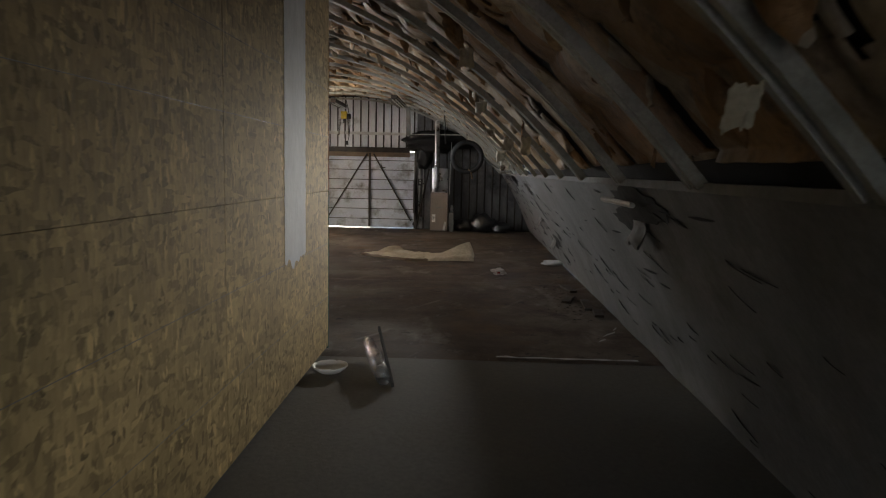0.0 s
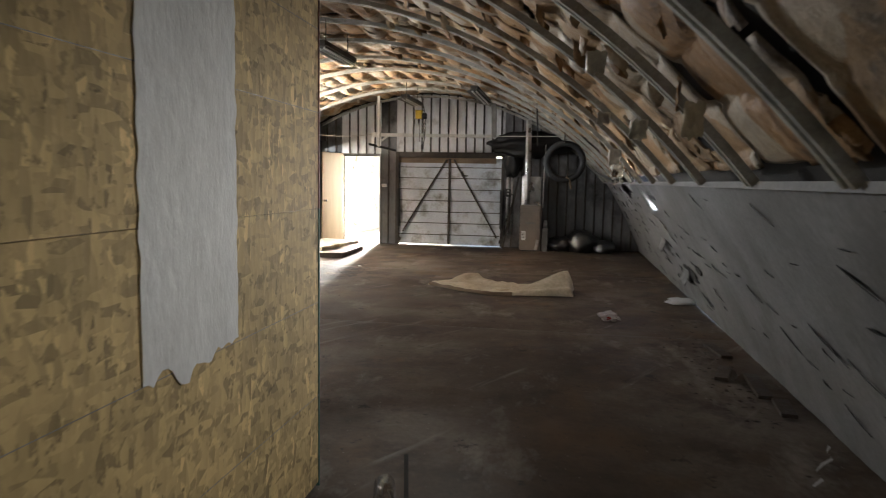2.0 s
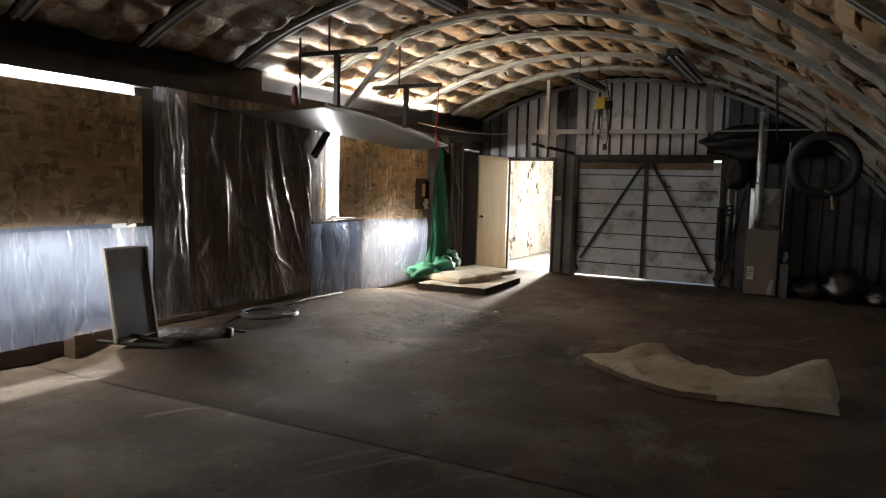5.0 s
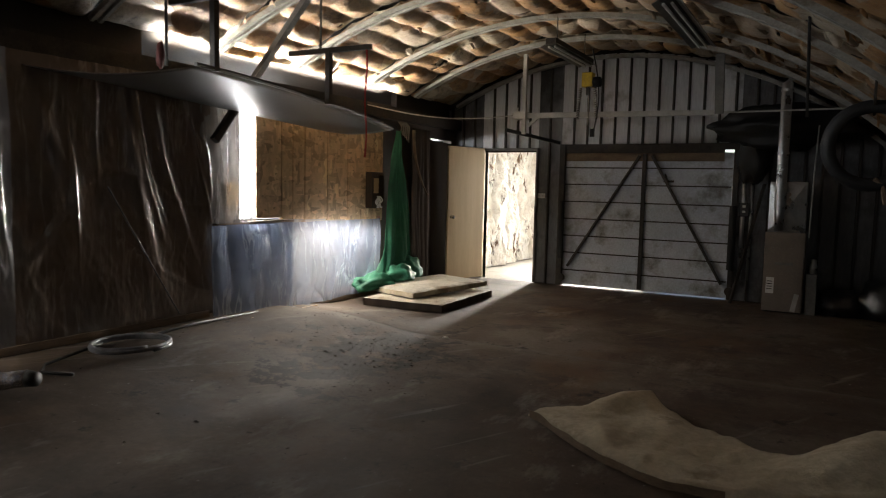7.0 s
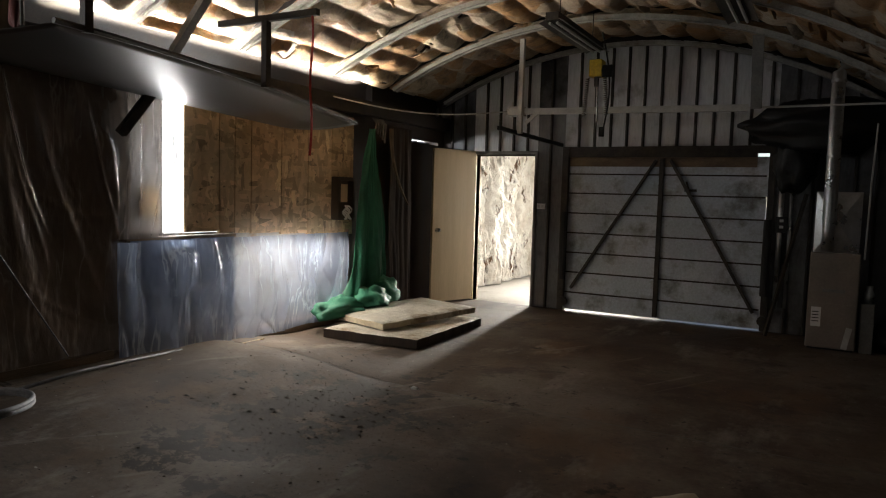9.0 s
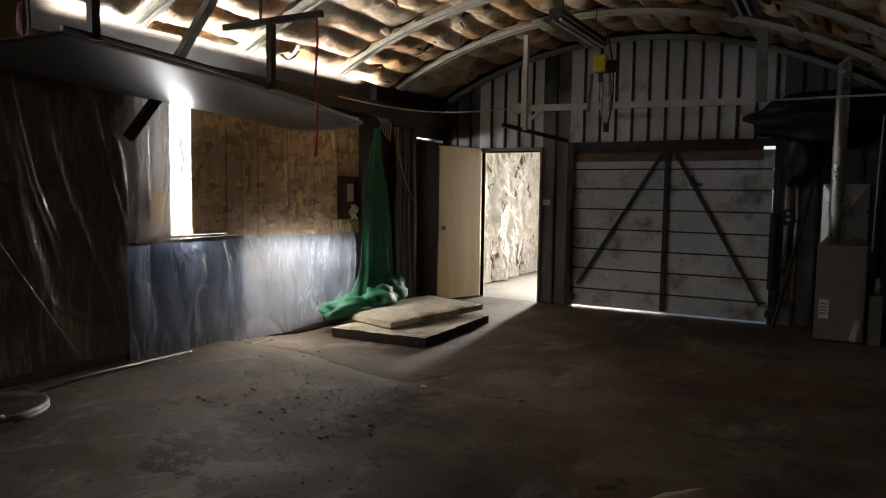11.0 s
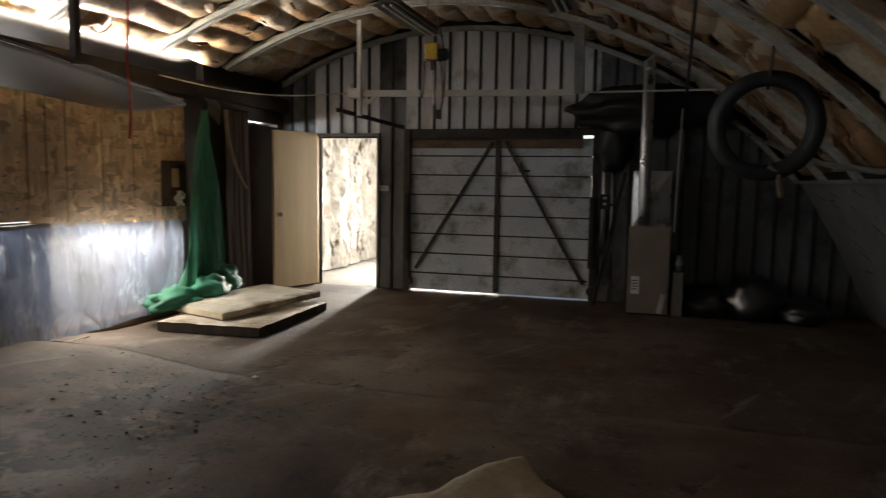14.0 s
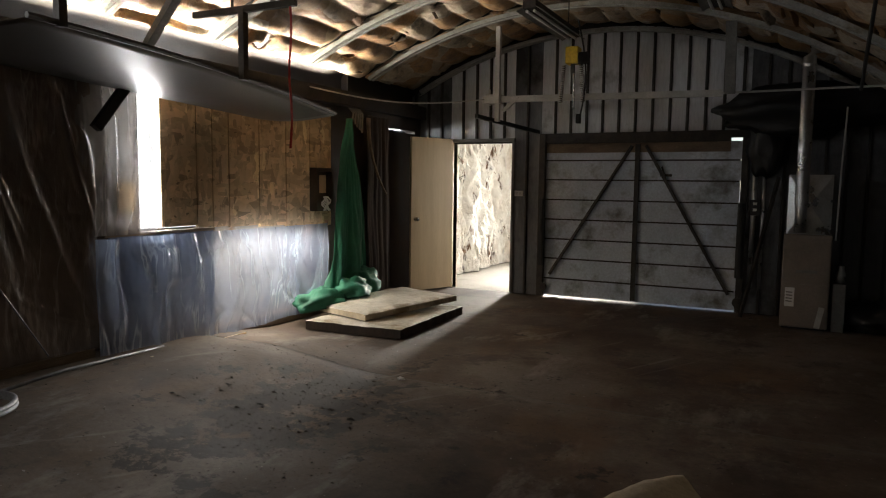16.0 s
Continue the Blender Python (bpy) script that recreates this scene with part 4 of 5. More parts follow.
for x0, x1 in ((GATE[0] - 0.05, GATE[0] + 0.03), (GATE[1] - 0.02, GATE[1] + 0.05)):
    part("side_frame", boxed(x0, x1, gy - 0.07, gy + 0.03, 0.0, 2.15), M_STEEL, gate)
part("latch", boxed(gx + 0.28, gx + 0.42, gy - 0.05, gy - 0.018, 1.60, 1.63), M_STEEL, gate)
part("latch_pin", barred((gx + 0.30, gy - 0.055, 1.72), (gx + 0.36, gy - 0.055, 1.54), 0.02, 0.03, (0, 1, 0)), M_STEEL, gate)
for x in (GATE[0] + 0.03, GATE[1] + 0.01):
    part("counterweight", tubed([(x, gy - 0.13, 0.42), (x, gy - 0.13, 1.30)], 0.045, 10), M_BLACK, gate)
    part("wheel", tubed([(x, gy - 0.09, 0.12), (x, gy - 0.05, 0.12)], 0.06, 12), M_STEEL, gate)
arm = solid("track_rail", barred((-2.46, 17.46, 2.17), (-2.60, 15.75, 2.23), 0.035, 0.045), M_BLACK, "black steel door track standing out from the gable", "rail")

# ---- door into the next room ----
door = thing("door_1", (-3.77, 17.47, 0), "plain pale wooden door standing wide open", "door", kind="structure")
dm = Matrix.Translation((-3.735, 17.47, 0.02)) @ pose(0, 0, 0, 0, 0, math.degrees(math.atan2(-0.62, -0.25)))
leaf = soft_edges(part("leaf", box(bmesh.new(), 0, 0.74, -0.02, 0.02, 0, 2.08, dm), M_DOOR, door), 0.003)
for sgn in (1, -1):
    part("door_handle", tube(bmesh.new(), [dm @ Vector((0.67, sgn * d, 0.98)) for d in (0.02, 0.028, 0.04, 0.06, 0.08, 0.088)],
                             [0.03, 0.03, 0.012, 0.026, 0.028, 0.012], 12), M_CHROME, leaf, "chrome knob", True)
part("frame", boxed(DOORWAY[0] - 0.04, DOORWAY[0], WALL_Y + 0.005, WALL_Y + 0.15, 0, 2.1), M_DOOR, door)
part("frame", boxed(DOORWAY[1], DOORWAY[1] + 0.035, WALL_Y - 0.04, WALL_Y + 0.15, 0, 2.1), M_STEELGREY, door)
part("frame", boxed(DOORWAY[0], DOORWAY[1], WALL_Y - 0.04, WALL_Y + 0.15, DOORWAY[2], DOORWAY[2] + 0.04), M_STEELGREY, door)
switch = thing("light_switch", (-2.73, WALL_Y - 0.03, 1.36), "white double light switch on the metal siding", "switch")
plate = soft_edges(part("plate", boxed(-2.79, -2.67, WALL_Y - 0.05, WALL_Y - 0.025, 1.325, 1.40), M_WHITE, switch), 0.006)
for x in (-2.755, -2.705):
    part("toggle", boxed(x - 0.012, x + 0.012, WALL_Y - 0.058, WALL_Y - 0.05, 1.345, 1.38), M_PALE, plate)

# ---- partition door ----
pdoor = thing("door_2", (PX - 0.03, PY, 0), "door standing ajar at the partition corner, coloured dark as backlit", "door", kind="structure")
pm = Matrix.Translation((PX - 0.06, PY + 0.02, 0.02)) @ pose(0, 0, 0, 0, 0, 127)
# Leaf and fittings take dark colours for their backlit, shaded side.
leaf = soft_edges(part("leaf", box(bmesh.new(), 0, 0.86, -0.02, 0.02, 0, 2.0, pm), M_STEEL, pdoor), 0.004)
for sgn in (1, -1):
    part("door_handle", tube(bmesh.new(), [pm @ Vector((0.80, sgn * d, 1.08)) for d in (0.02, 0.03, 0.045, 0.07, 0.085)],
                             [0.032, 0.014, 0.014, 0.032, 0.014], 12), M_BLACK, leaf, "", True)
part("bolt_case", box(bmesh.new(), 0.05, 0.17, -0.05, -0.02, 1.55, 1.65, pm), M_BLACK, leaf)
part("edge_strip", boxed(PX - 0.018, PX + 0.004, PY + 0.001, PY + 0.009, 0.0, 1.37), surface("dull green paint", (0.02, 0.07, 0.05), (0.04, 0.11, 0.08), 6), partition, "thin green edge strip")
part("edge_strip", boxed(PX - 0.018, PX + 0.004, PY + 0.001, PY + 0.009, 1.372, 2.6), surface("dull red paint", (0.12, 0.03, 0.02), (0.17, 0.05, 0.03), 6), partition, "thin red edge strip")

# ---- hung steel under the roof ----
pipe_frame = thing("hanging_rail", (-2.6, 16.1, 2.45), "pale steel rail hung from the roof on a post", "rail")
part("rail", barred((-2.68, 16.12, 2.45), (-0.14, 16.50, 2.455), 0.035, 0.07), M_PALE, pipe_frame)
part("post", barred((-2.50, 16.12, 2.20), (-2.50, 16.12, 3.26), 0.05, 0.05), M_PALE, pipe_frame)
part("clamp", boxed(-2.62, -2.46, 16.05, 16.20, 2.40, 2.50), M_PALE, pipe_frame)
part("clamp_pin", tubed([(-2.60, 16.12, 2.38), (-2.60, 16.12, 2.56)], 0.014, 8), M_PALE, pipe_frame)
part("strut", barred((-2.45, 16.16, 2.32), (-2.27, 16.17, 2.47), 0.02, 0.04), M_PALE, pipe_frame)
part("drop_post", barred((-0.05, 16.30, 2.42), (-0.05, 16.12, 3.10), 0.10, 0.05), M_STEELGREY, pipe_frame, "grey-brown hanger")
solid("stay_wire", tubed([(-2.66 - 1.5 * f, 16.1 - 1.3 * f, 2.45 + 0.06 * f - 0.10 * math.sin(math.pi * f)) for f in [i / 10 for i in range(11)]], 0.008, 6),
      M_PALE, "thin pale stay wire strung to the side wall", "wire")


def strip_light(at, length, tilt=0.0):
    """A fluorescent batten with a bare white tray."""
    x, y, z = at
    t = thing("strip_light", at, "dark dusty fluorescent batten hung along the roof", "lamp", "roof battens")
    y1 = y + length
    part("housing", boxed(x - 0.06, x + 0.06, y, y1, z, z + 0.07), M_STEEL, t)
    for s in (-1, 1):
        tray = bmesh.new()
        beam(tray, (x + s * 0.09, y, z - 0.005), (x + s * 0.09, y1, z - 0.005), 0.07, 0.006, (s * 0.5, 0, 1))
        part("reflector", tray, M_STEELGREY, t)
        part("tube", tubed([(x + s * 0.035, y + 0.04, z - 0.02), (x + s * 0.035, y1 - 0.04, z - 0.02)], 0.013, 8), M_WHITE, t)
    for yy in (y + 0.2, y1 - 0.2):
        part("hanger", tubed([(x, yy, z + 0.07), (x, yy, arch_z(x, R - 0.08))], 0.006, 6), M_STEEL, t)


strip_light((-1.43, 9.55, 3.05), 1.25)
strip_light((-0.08, 13.15, 3.0), 1.95)
strip_light((-1.61, 14.65, 3.05), 1.4)

hoist = thing("hoist", (-1.62, 16.1, 2.95), "yellow electric chain hoist with coiled springs", "hoist")
hoist_body = soft_edges(part("body", boxed(-1.69, -1.55, 16.02, 16.17, 2.78, 2.96), M_YELLOW, hoist), 0.012)
part("motor", tubed([(-1.60, 16.09, 2.84), (-1.46, 16.09, 2.84)], 0.065, 12), M_BLACK, hoist_body, "", True)
part("hook_block", boxed(-1.64, -1.60, 16.07, 16.11, 2.68, 2.79), M_STEEL, hoist)
for dx in (-0.10, 0.09):
    pts = [(-1.62 + dx * (1.0 + 0.3 * f) + 0.022 * math.cos(f * 110), 16.1 + 0.022 * math.sin(f * 110), 2.78 - 0.40 * f) for f in [i / 120 for i in range(121)]]
    part("spring", tubed(pts, 0.005, 4), M_CHROME, hoist)
part("chain", tubed([(-1.61, 16.09, 2.70), (-1.60, 16.09, 2.30)], 0.012, 6), M_CHROME, hoist)
part("cable", tubed([(-1.58 + 0.10 * math.sin(f * 2.6), 16.1, 3.25 - 1.02 * f) for f in [i / 14 for i in range(15)]], 0.009, 6), M_BLACK, hoist)
part("pendant", boxed(-1.57, -1.52, 16.08, 16.12, 2.15, 2.25), M_BLACK, hoist)

# ---- furnace corner ----
furnace = thing("furnace", (0.73, 17.1, 0), "brown steel furnace cabinet with galvanised plenum and flue", "furnace")
soft_edges(part("cabinet", boxed(0.51, 0.96, 16.76, 17.40, 0.02, 1.0), M_FURN, furnace), 0.01)
part("base", boxed(0.53, 0.94, 16.79, 17.38, 0.0, 0.02), M_BLACK, furnace)
upper = part("upper_panel", boxed(0.53, 0.94, 16.752, 16.76, 0.50, 0.95), M_FURN, furnace)
part("lower_panel", boxed(0.53, 0.94, 16.752, 16.76, 0.05, 0.48), M_FURN, furnace)
for row in (0.74, 0.84):
    for i in range(5):
        part("louvre", boxed(0.57 + i * 0.07, 0.62 + i * 0.07, 16.744, 16.752, row, row + 0.07), M_FURN, upper)
part("badge", boxed(0.64, 0.84, 16.746, 16.752, 0.60, 0.63), M_STEELGREY, upper)
sticker = part("sticker", boxed(0.55, 0.64, 16.747, 16.752, 0.24, 0.44), M_WHITE, furnace, "pale paper sticker")
for i in range(4):
    part("print_bar", boxed(0.56, 0.62, 16.7455, 16.747, 0.29 + i * 0.032, 0.30 + i * 0.032), M_STEEL, sticker)
part("torn_label", barred((0.86, 16.748, 0.03), (0.90, 16.748, 0.25), 0.055, 0.004, (0, 1, 0)), M_PALE, furnace)
for face_y in (16.80,):
    bm = bmesh.new()
    box(bm, 0.53, 0.94, face_y, 17.36, 1.0, 1.62)
    c = bm.verts.new((0.735, 16.745, 1.31))
    corners = [v for v in bm.verts if v is not c and abs(v.co.y - 16.80) < 1e-5]
    corners.sort(key=lambda v: math.atan2(v.co.z - 1.31, v.co.x - 0.735))
    face = [f for f in bm.faces if all(abs(v.co.y - 16.80) < 1e-5 for v in f.verts)][0]
    bm.faces.remove(face)
    for i in range(4):
        bm.faces.new((corners[i], corners[(i + 1) % 4], c))
    part("plenum", bm, M_GALV, furnace, "cross-creased galvanised plenum")
part("flue", tubed([(0.655, 16.70, 1.02), (0.655, 16.70, 1.25), (0.655, 16.70, 1.32), (0.655, 16.70, 2.80), (0.70, 16.76, 2.90), (0.85, 16.95, 2.95)],
                   [0.055, 0.055, 0.062, 0.062, 0.062, 0.062], 16), M_GALV, furnace, "galvanised flue pipe", True)
for z in (1.33, 1.95, 2.70):
    part("collar", tubed([(0.655, 16.70, z), (0.655, 16.70, z + 0.03)], 0.068, 16), M_GALV, furnace)
part("gas_line", tubed([(0.99, 16.80, 0.95), (1.0, 16.80, 1.7), (1.02, 16.82, 2.3)], 0.009, 6), M_PALE, furnace)

filt = thing("filter_box", (1.05, 16.9, 0), "narrow pale metal box with a small bottle on it", "box")
soft_edges(part("body", boxed(0.99, 1.11, 16.80, 17.05, 0.0, 0.50), M_STEELGREY, filt), 0.006)
part("bottle", tubed([(1.06, 16.9, 0.50), (1.06, 16.9, 0.60), (1.06, 16.9, 0.64), (1.06, 16.9, 0.68)], [0.045, 0.045, 0.03, 0.03], 12), M_GALV, filt, "", True)


def lump(cx, cy, cz, rx, ry, rz, seed, rough=0.25, n=26, flat=None):
    """A crumpled bag or wrapped bundle."""
    bm = bmesh.new()
    bmesh.ops.create_uvsphere(bm, u_segments=n, v_segments=n // 2 + 2, radius=1.0)
    for v in bm.verts:
        p = v.co.copy()
        k = 1 + rough * (nz(p.x * 2 + seed, p.y * 2, p.z * 2) + 0.5 * abs(nz(p.x * 5, p.y * 5 + seed, p.z * 5)) + 0.25 * nz(p.x * 11, p.y * 11, p.z * 11 + seed))
        v.co = Vector((cx + p.x * rx * k, cy + p.y * ry * k, cz + p.z * rz * k))
        if flat is not None and v.co.z < flat:
            v.co.z = flat
    return bm


M_WRAP = surface("black wrapping", (0.003, 0.003, 0.003), (0.010, 0.010, 0.010), 4, None, (0.4, 0.6))
M_BAG = plastic_film("black bin-bag plastic", (0.012, 0.012, 0.013), 0.0, 0.3, 0.0, 0.0)
duct = thing("wrapped_duct", (0.6, 17.0, 2.35), "black plastic wrapped air duct under the roof", "duct")
part("wrapping", lump(0.66, 17.10, 2.32, 0.86, 0.25, 0.27, 15, 0.30, 44), M_WRAP, duct, "", True)
part("branch", lump(0.30, 17.2, 1.98, 0.20, 0.16, 0.36, 9, 0.3, 30), M_WRAP, duct, "", True)
part("elbow", tubed([(0.9, 17.0, 2.85), (1.05, 17.0, 2.80), (1.25, 17.0, 2.68)], 0.075, 12), M_GALV, duct, "shiny foil elbow", True)
part("strap", tubed([(-0.14, 16.5, 2.455), (1.55, 16.6, 2.47)], 0.012, 6), M_PALE, duct)
for i, (x, rx, rz) in enumerate(((1.40, 0.28, 0.17), (1.85, 0.34, 0.25), (2.32, 0.26, 0.15))):
    solid("bin_bag", lump(x, 17.05 - 0.05 * i, rz * 0.8, rx, 0.32, rz, 20 + i * 3, 0.28, 26, 0.004), M_BAG, "black full plastic bag lying against the gable", "bag",
          "bags by the gable", smooth=True)
for x, r, z1 in ((0.17, 0.028, 2.2), (0.27, 0.018, 2.0)):
    solid("wall_pipe", tubed([(x, 17.44, 0.3), (x, 17.44, z1)], r, 10), M_GALV, "upright galvanised conduit pipe on the gable", "pipe", "gable pipes", smooth=True)
jb = thing("junction_box", (0.2, 17.44, 1.25), "small dark electrical junction box beside the gate", "junction box")
case = soft_edges(part("case", boxed(0.13, 0.25, 17.36, 17.43, 1.16, 1.34), M_BLACK, jb), 0.006)
for z in (1.21, 1.28):
    part("socket", boxed(0.17, 0.21, 17.352, 17.36, z, z + 0.03), M_PALE, case)
stick = solid("leaning_pole", barred((0.10, 17.2, 0.0), (0.42, 17.42, 1.6), 0.04, 0.03), M_STEEL, "dark pole leaning on the gable beside the furnace", "pole")

# ---- tyre on the roof ribs ----
def tyre_mesh(c, axis, r_out, r_in, w):
    bm = bmesh.new()
    ax = Vector(axis).normalized()
    s = ax.cross(Vector((0, 0, 1))).normalized()
    u = s.cross(ax)
    prof = [(r_in, -w * 0.55), (r_in + 0.02, -w), (r_in + 0.06, -w * 1.1), (r_out - 0.03, -w), (r_out, -w * 0.75), (r_out, -w * 0.35), (r_out - 0.008, -w * 0.3), (r_out - 0.008, -w * 0.2), (r_out, -w * 0.15),
            (r_out, w * 0.15), (r_out - 0.008, w * 0.2), (r_out - 0.008, w * 0.3), (r_out, w * 0.35), (r_out, w * 0.75), (r_out - 0.03, w), (r_in + 0.06, w * 1.1), (r_in + 0.02, w), (r_in, w * 0.55),
            (r_in + 0.03, w * 0.45), (r_out - 0.04, w * 0.6), (r_out - 0.04, -w * 0.6), (r_in + 0.03, -w * 0.45)]
    n = 48
    rings = []
    for i in range(n):
        a = math.tau * i / n
        d = s * math.cos(a) + u * math.sin(a)
        rings.append([bm.verts.new(Vector(c) + d * r + ax * h) for r, h in prof])
    for i in range(n):
        p, q = rings[i], rings[(i + 1) % n]
        for k in range(len(prof)):
            m = (k + 1) % len(prof)
            bm.faces.new((p[k], p[m], q[m], q[k]))
    return bm


TYRE_C = (1.43, 13.72, 1.86)
tyre = thing("tyre", (1.43, 13.72, 1.5), "bare black rubber tyre hung up under the roof ribs", "tyre")
part("carcass", tyre_mesh(TYRE_C, (-0.12, 1, 0.12), 0.355, 0.255, 0.06), M_RUBBER, tyre, "", True)
part("hanger", tubed([(1.43, 13.72, 2.10), (1.42, 13.55, 2.22), (1.42, 13.52, 2.34)], 0.01, 6), M_STEEL, tyre)
part("strap", tubed([(1.46, 13.70, 1.60), (1.52, 13.72, 1.56), (1.55, 13.74, 1.40)], 0.018, 6), M_TIMBER, tyre)
solid("rope", tubed([(0.95, 13.0 + 1.2 * f, 2.95 - 0.80 * f) for f in [i / 8 for i in range(9)]], 0.012, 6), M_BLACK, "black rope hanging from the roof ribs", "rope")
solid("conduit", tubed([(2.25, 12.0, 1.60), (2.24, 14.2, 1.58), (2.10, 15.2, 1.66), (1.95, 16.0, 1.80), (1.75, 17.3, 2.05)], 0.022, 8), M_GALV,
      "bent pale conduit along the foot of the ribs", "pipe", smooth=True)

# ---- folded sheet-metal canopy ----
canopy = thing("metal_canopy", (-3.6, 12.3, 2.2), "bowed bare sheet-metal canopy hung on T-shaped hangers", "canopy")


def pan(u, v):
    near = Vector((-2.99 - 0.19 * u, 10.95 + 2.95 * u, 2.31 - 0.03 * u - 0.19 * u * u))
    far = Vector((-4.14 + 0.02 * u, 10.35 + 3.3 * u, 2.30 - 0.19 * u))
    p = near.lerp(far, v)
    p.z -= 0.06 * math.sin(math.pi * v)
    return p


thick(part("sheet", sheet(pan, 40, 16), M_PAN, canopy, "bare bowed galvanised sheet", True), 0.004)
part("edge_angle", tubed([pan(i / 16, 0.0) + Vector((0.01, 0, 0.012)) for i in range(17)], 0.018, 6), M_STEEL, canopy)
part("brace", barred((-4.06, 12.13, 1.86), (-4.04, 12.39, 2.20), 0.06, 0.07), M_STEEL, canopy)
for (x, y, z0, z1) in ((-3.0, 11.15, 2.30, 2.86), (-3.05, 12.6, 2.22, 2.72)):
    part("hanger_post", barred((x, y, z0), (x, y, z1), 0.05, 0.05), M_STEEL, canopy)
    part("hanger_arm", barred((x - 0.48, y, z1), (x + 0.48, y, z1), 0.04, 0.045), M_STEEL, canopy)
    part("hanger_rod", tubed([(x - 0.1, y, z1), (x - 0.1, y, arch_z(x - 0.1, R - 0.08))], 0.012, 6), M_STEEL, canopy)
part("roof_brace", barred((-3.74, 12.33, 2.45), (-3.06, 12.33, 3.17), 0.05, 0.07, (0, 1, 0)), M_STEELGREY, canopy)
solid("pull_cord", tubed([(-2.62 + 0.01 * math.sin(i), 12.6, 2.72 - 0.10 * i) for i in range(11)], 0.009, 6), M_RED, "red pull cord hanging from a steel hanger", "cord")
solid("tie_rope", tubed([(-3.35, 11.0, 3.0 - 0.06 * i) for i in range(12)], 0.012, 6), M_STEEL, "dark rope looped beside a steel hanger", "rope")
solid("red_rag", lump(-3.42, 11.0, 2.42, 0.03, 0.03, 0.10, 4, 0.35, 16), surface("dull red cloth", (0.10, 0.02, 0.015), (0.17, 0.04, 0.03), 8), "dull red rag tied to a hanging rope", "rag", smooth=True)

# ---- boarded window fittings ----
box_1 = thing("fuse_box", (LEFT_X + 0.05, 15.02, 1.4), "old dark open fuse box with loose white wires", "fuse box")
part("back", boxed(LEFT_X, LEFT_X + 0.02, 14.87, 15.18, 1.16, 1.64), M_DARKWOOD, box_1)
for y0, y1, z0, z1 in ((14.87, 14.91, 1.16, 1.64), (15.14, 15.18, 1.16, 1.64), (14.91, 15.14, 1.60, 1.64), (14.91, 15.14, 1.16, 1.24)):
    part("case_side", boxed(LEFT_X + 0.02, LEFT_X + 0.10, y0, y1, z0, z1), M_DARKWOOD, box_1)
part("panel", boxed(LEFT_X + 0.02, LEFT_X + 0.05, 14.95, 15.10, 1.36, 1.56), M_DOOR, box_1, "yellowed inner panel")
for i in range(6):
    rr = random.Random(i)
    pts = [(LEFT_X + 0.10 + 0.02 * rr.random(), 14.97 + 0.02 * i + 0.03 * math.sin(k * 1.3 + i), 1.32 - 0.022 * k) for k in range(8)]
    part("wire", tubed(pts, 0.009, 5), M_WHITE, box_1)


TARP_Z = (0.28, 0.50, 1.10, 1.55, 1.85, 2.20)
TARP_NEAR = (14.80, 14.93, 15.09, 15.20, 15.29, 15.43)
TARP_FAR = (15.68, 15.69, 15.70, 15.64, 15.55, 15.47)


def tarp_fn(u, v):
    """Bunched at the nail, spreading to the floor."""
    z = 0.20 + 2.02 * v
    y0, y1 = float(np.interp(z, TARP_Z, TARP_NEAR)), float(np.interp(z, TARP_Z, TARP_FAR))
    k = 1 - 0.8 * v
    fold = k * (0.10 * nz(u * 4 + 2, v * 1.1, 6) + 0.07 * abs(nz(u * 8 + v * 2, v * 1.6, 9))) + 0.02 * nz(u * 17, v * 7, 2)
    return (LEFT_X + 0.10 + 0.10 * (1 - v) + fold + 0.06 * math.sin(u * math.pi), y0 + (y1 - y0) * u, z)


thick(solid("green_tarpaulin", sheet(tarp_fn, 50, 60), M_GREEN, "green tarpaulin hung bunched from a nail on the side wall", "tarpaulin", smooth=True), 0.004)
heap = thing("tarpaulin_heap", (-3.9, 15.1, 0.2), "crumpled end of green tarpaulin lying over the foam boards", "tarpaulin")
for cx, cy, cz, rx, ry, rz, sd in ((-3.95, 14.72, 0.20, 0.20, 0.34, 0.12, 5), (-3.86, 15.15, 0.27, 0.20, 0.26, 0.13, 8), (-3.95, 15.5, 0.30, 0.2, 0.24, 0.17, 13)):
    part("fold", lump(cx, cy, cz, rx, ry, rz, sd, 0.45, 30, 0.12), M_GREEN, heap, "", True)


def black_fn(u, v):
    y = 15.92 + 0.50 * u + 0.04 * nz(v * 3, u * 2)
    return (LEFT_X + 0.07 + 0.05 * nz(u * 8, v * 1.1, 14) + 0.03 * (1 - v), y, 0.05 + 2.25 * v)


thick(solid("sacking_curtain", sheet(black_fn, 30, 40), M_SACK, "dark brown sacking hanging beside the green tarpaulin", "curtain", smooth=True), 0.004)
solid("hanging_strap", tubed([(LEFT_X + 0.14, 15.84 + 0.42 * f ** 2.2, 2.26 - 0.92 * f) for f in [i / 12 for i in range(13)]], [0.03 - 0.0015 * i for i in range(13)], 6), M_TIMBER,
      "brown frayed strap hanging on the sacking", "strap", smooth=True)
solid("pink_batt", sheet(lambda u, v: (LEFT_X + 0.05 + 0.03 * nz(u * 5, v * 6), 15.02 + 0.08 * u + 0.05 * v, 0.1 + 0.95 * v), 6, 24),
      surface("pink fibre", (0.45, 0.22, 0.17), (0.62, 0.36, 0.28), 9), "strip of pink fibre insulation beside the window", "insulation", smooth=True)
hanging = bmesh.new()
for i in range(5):
    y = 15.55 + 0.05 * i
    tube(hanging, [(LEFT_X + 0.06, y, 2.36), (LEFT_X + 0.10, y + 0.03, 2.30), (LEFT_X + 0.12, y - 0.02, 2.20 - 0.03 * i)], 0.012, 5)
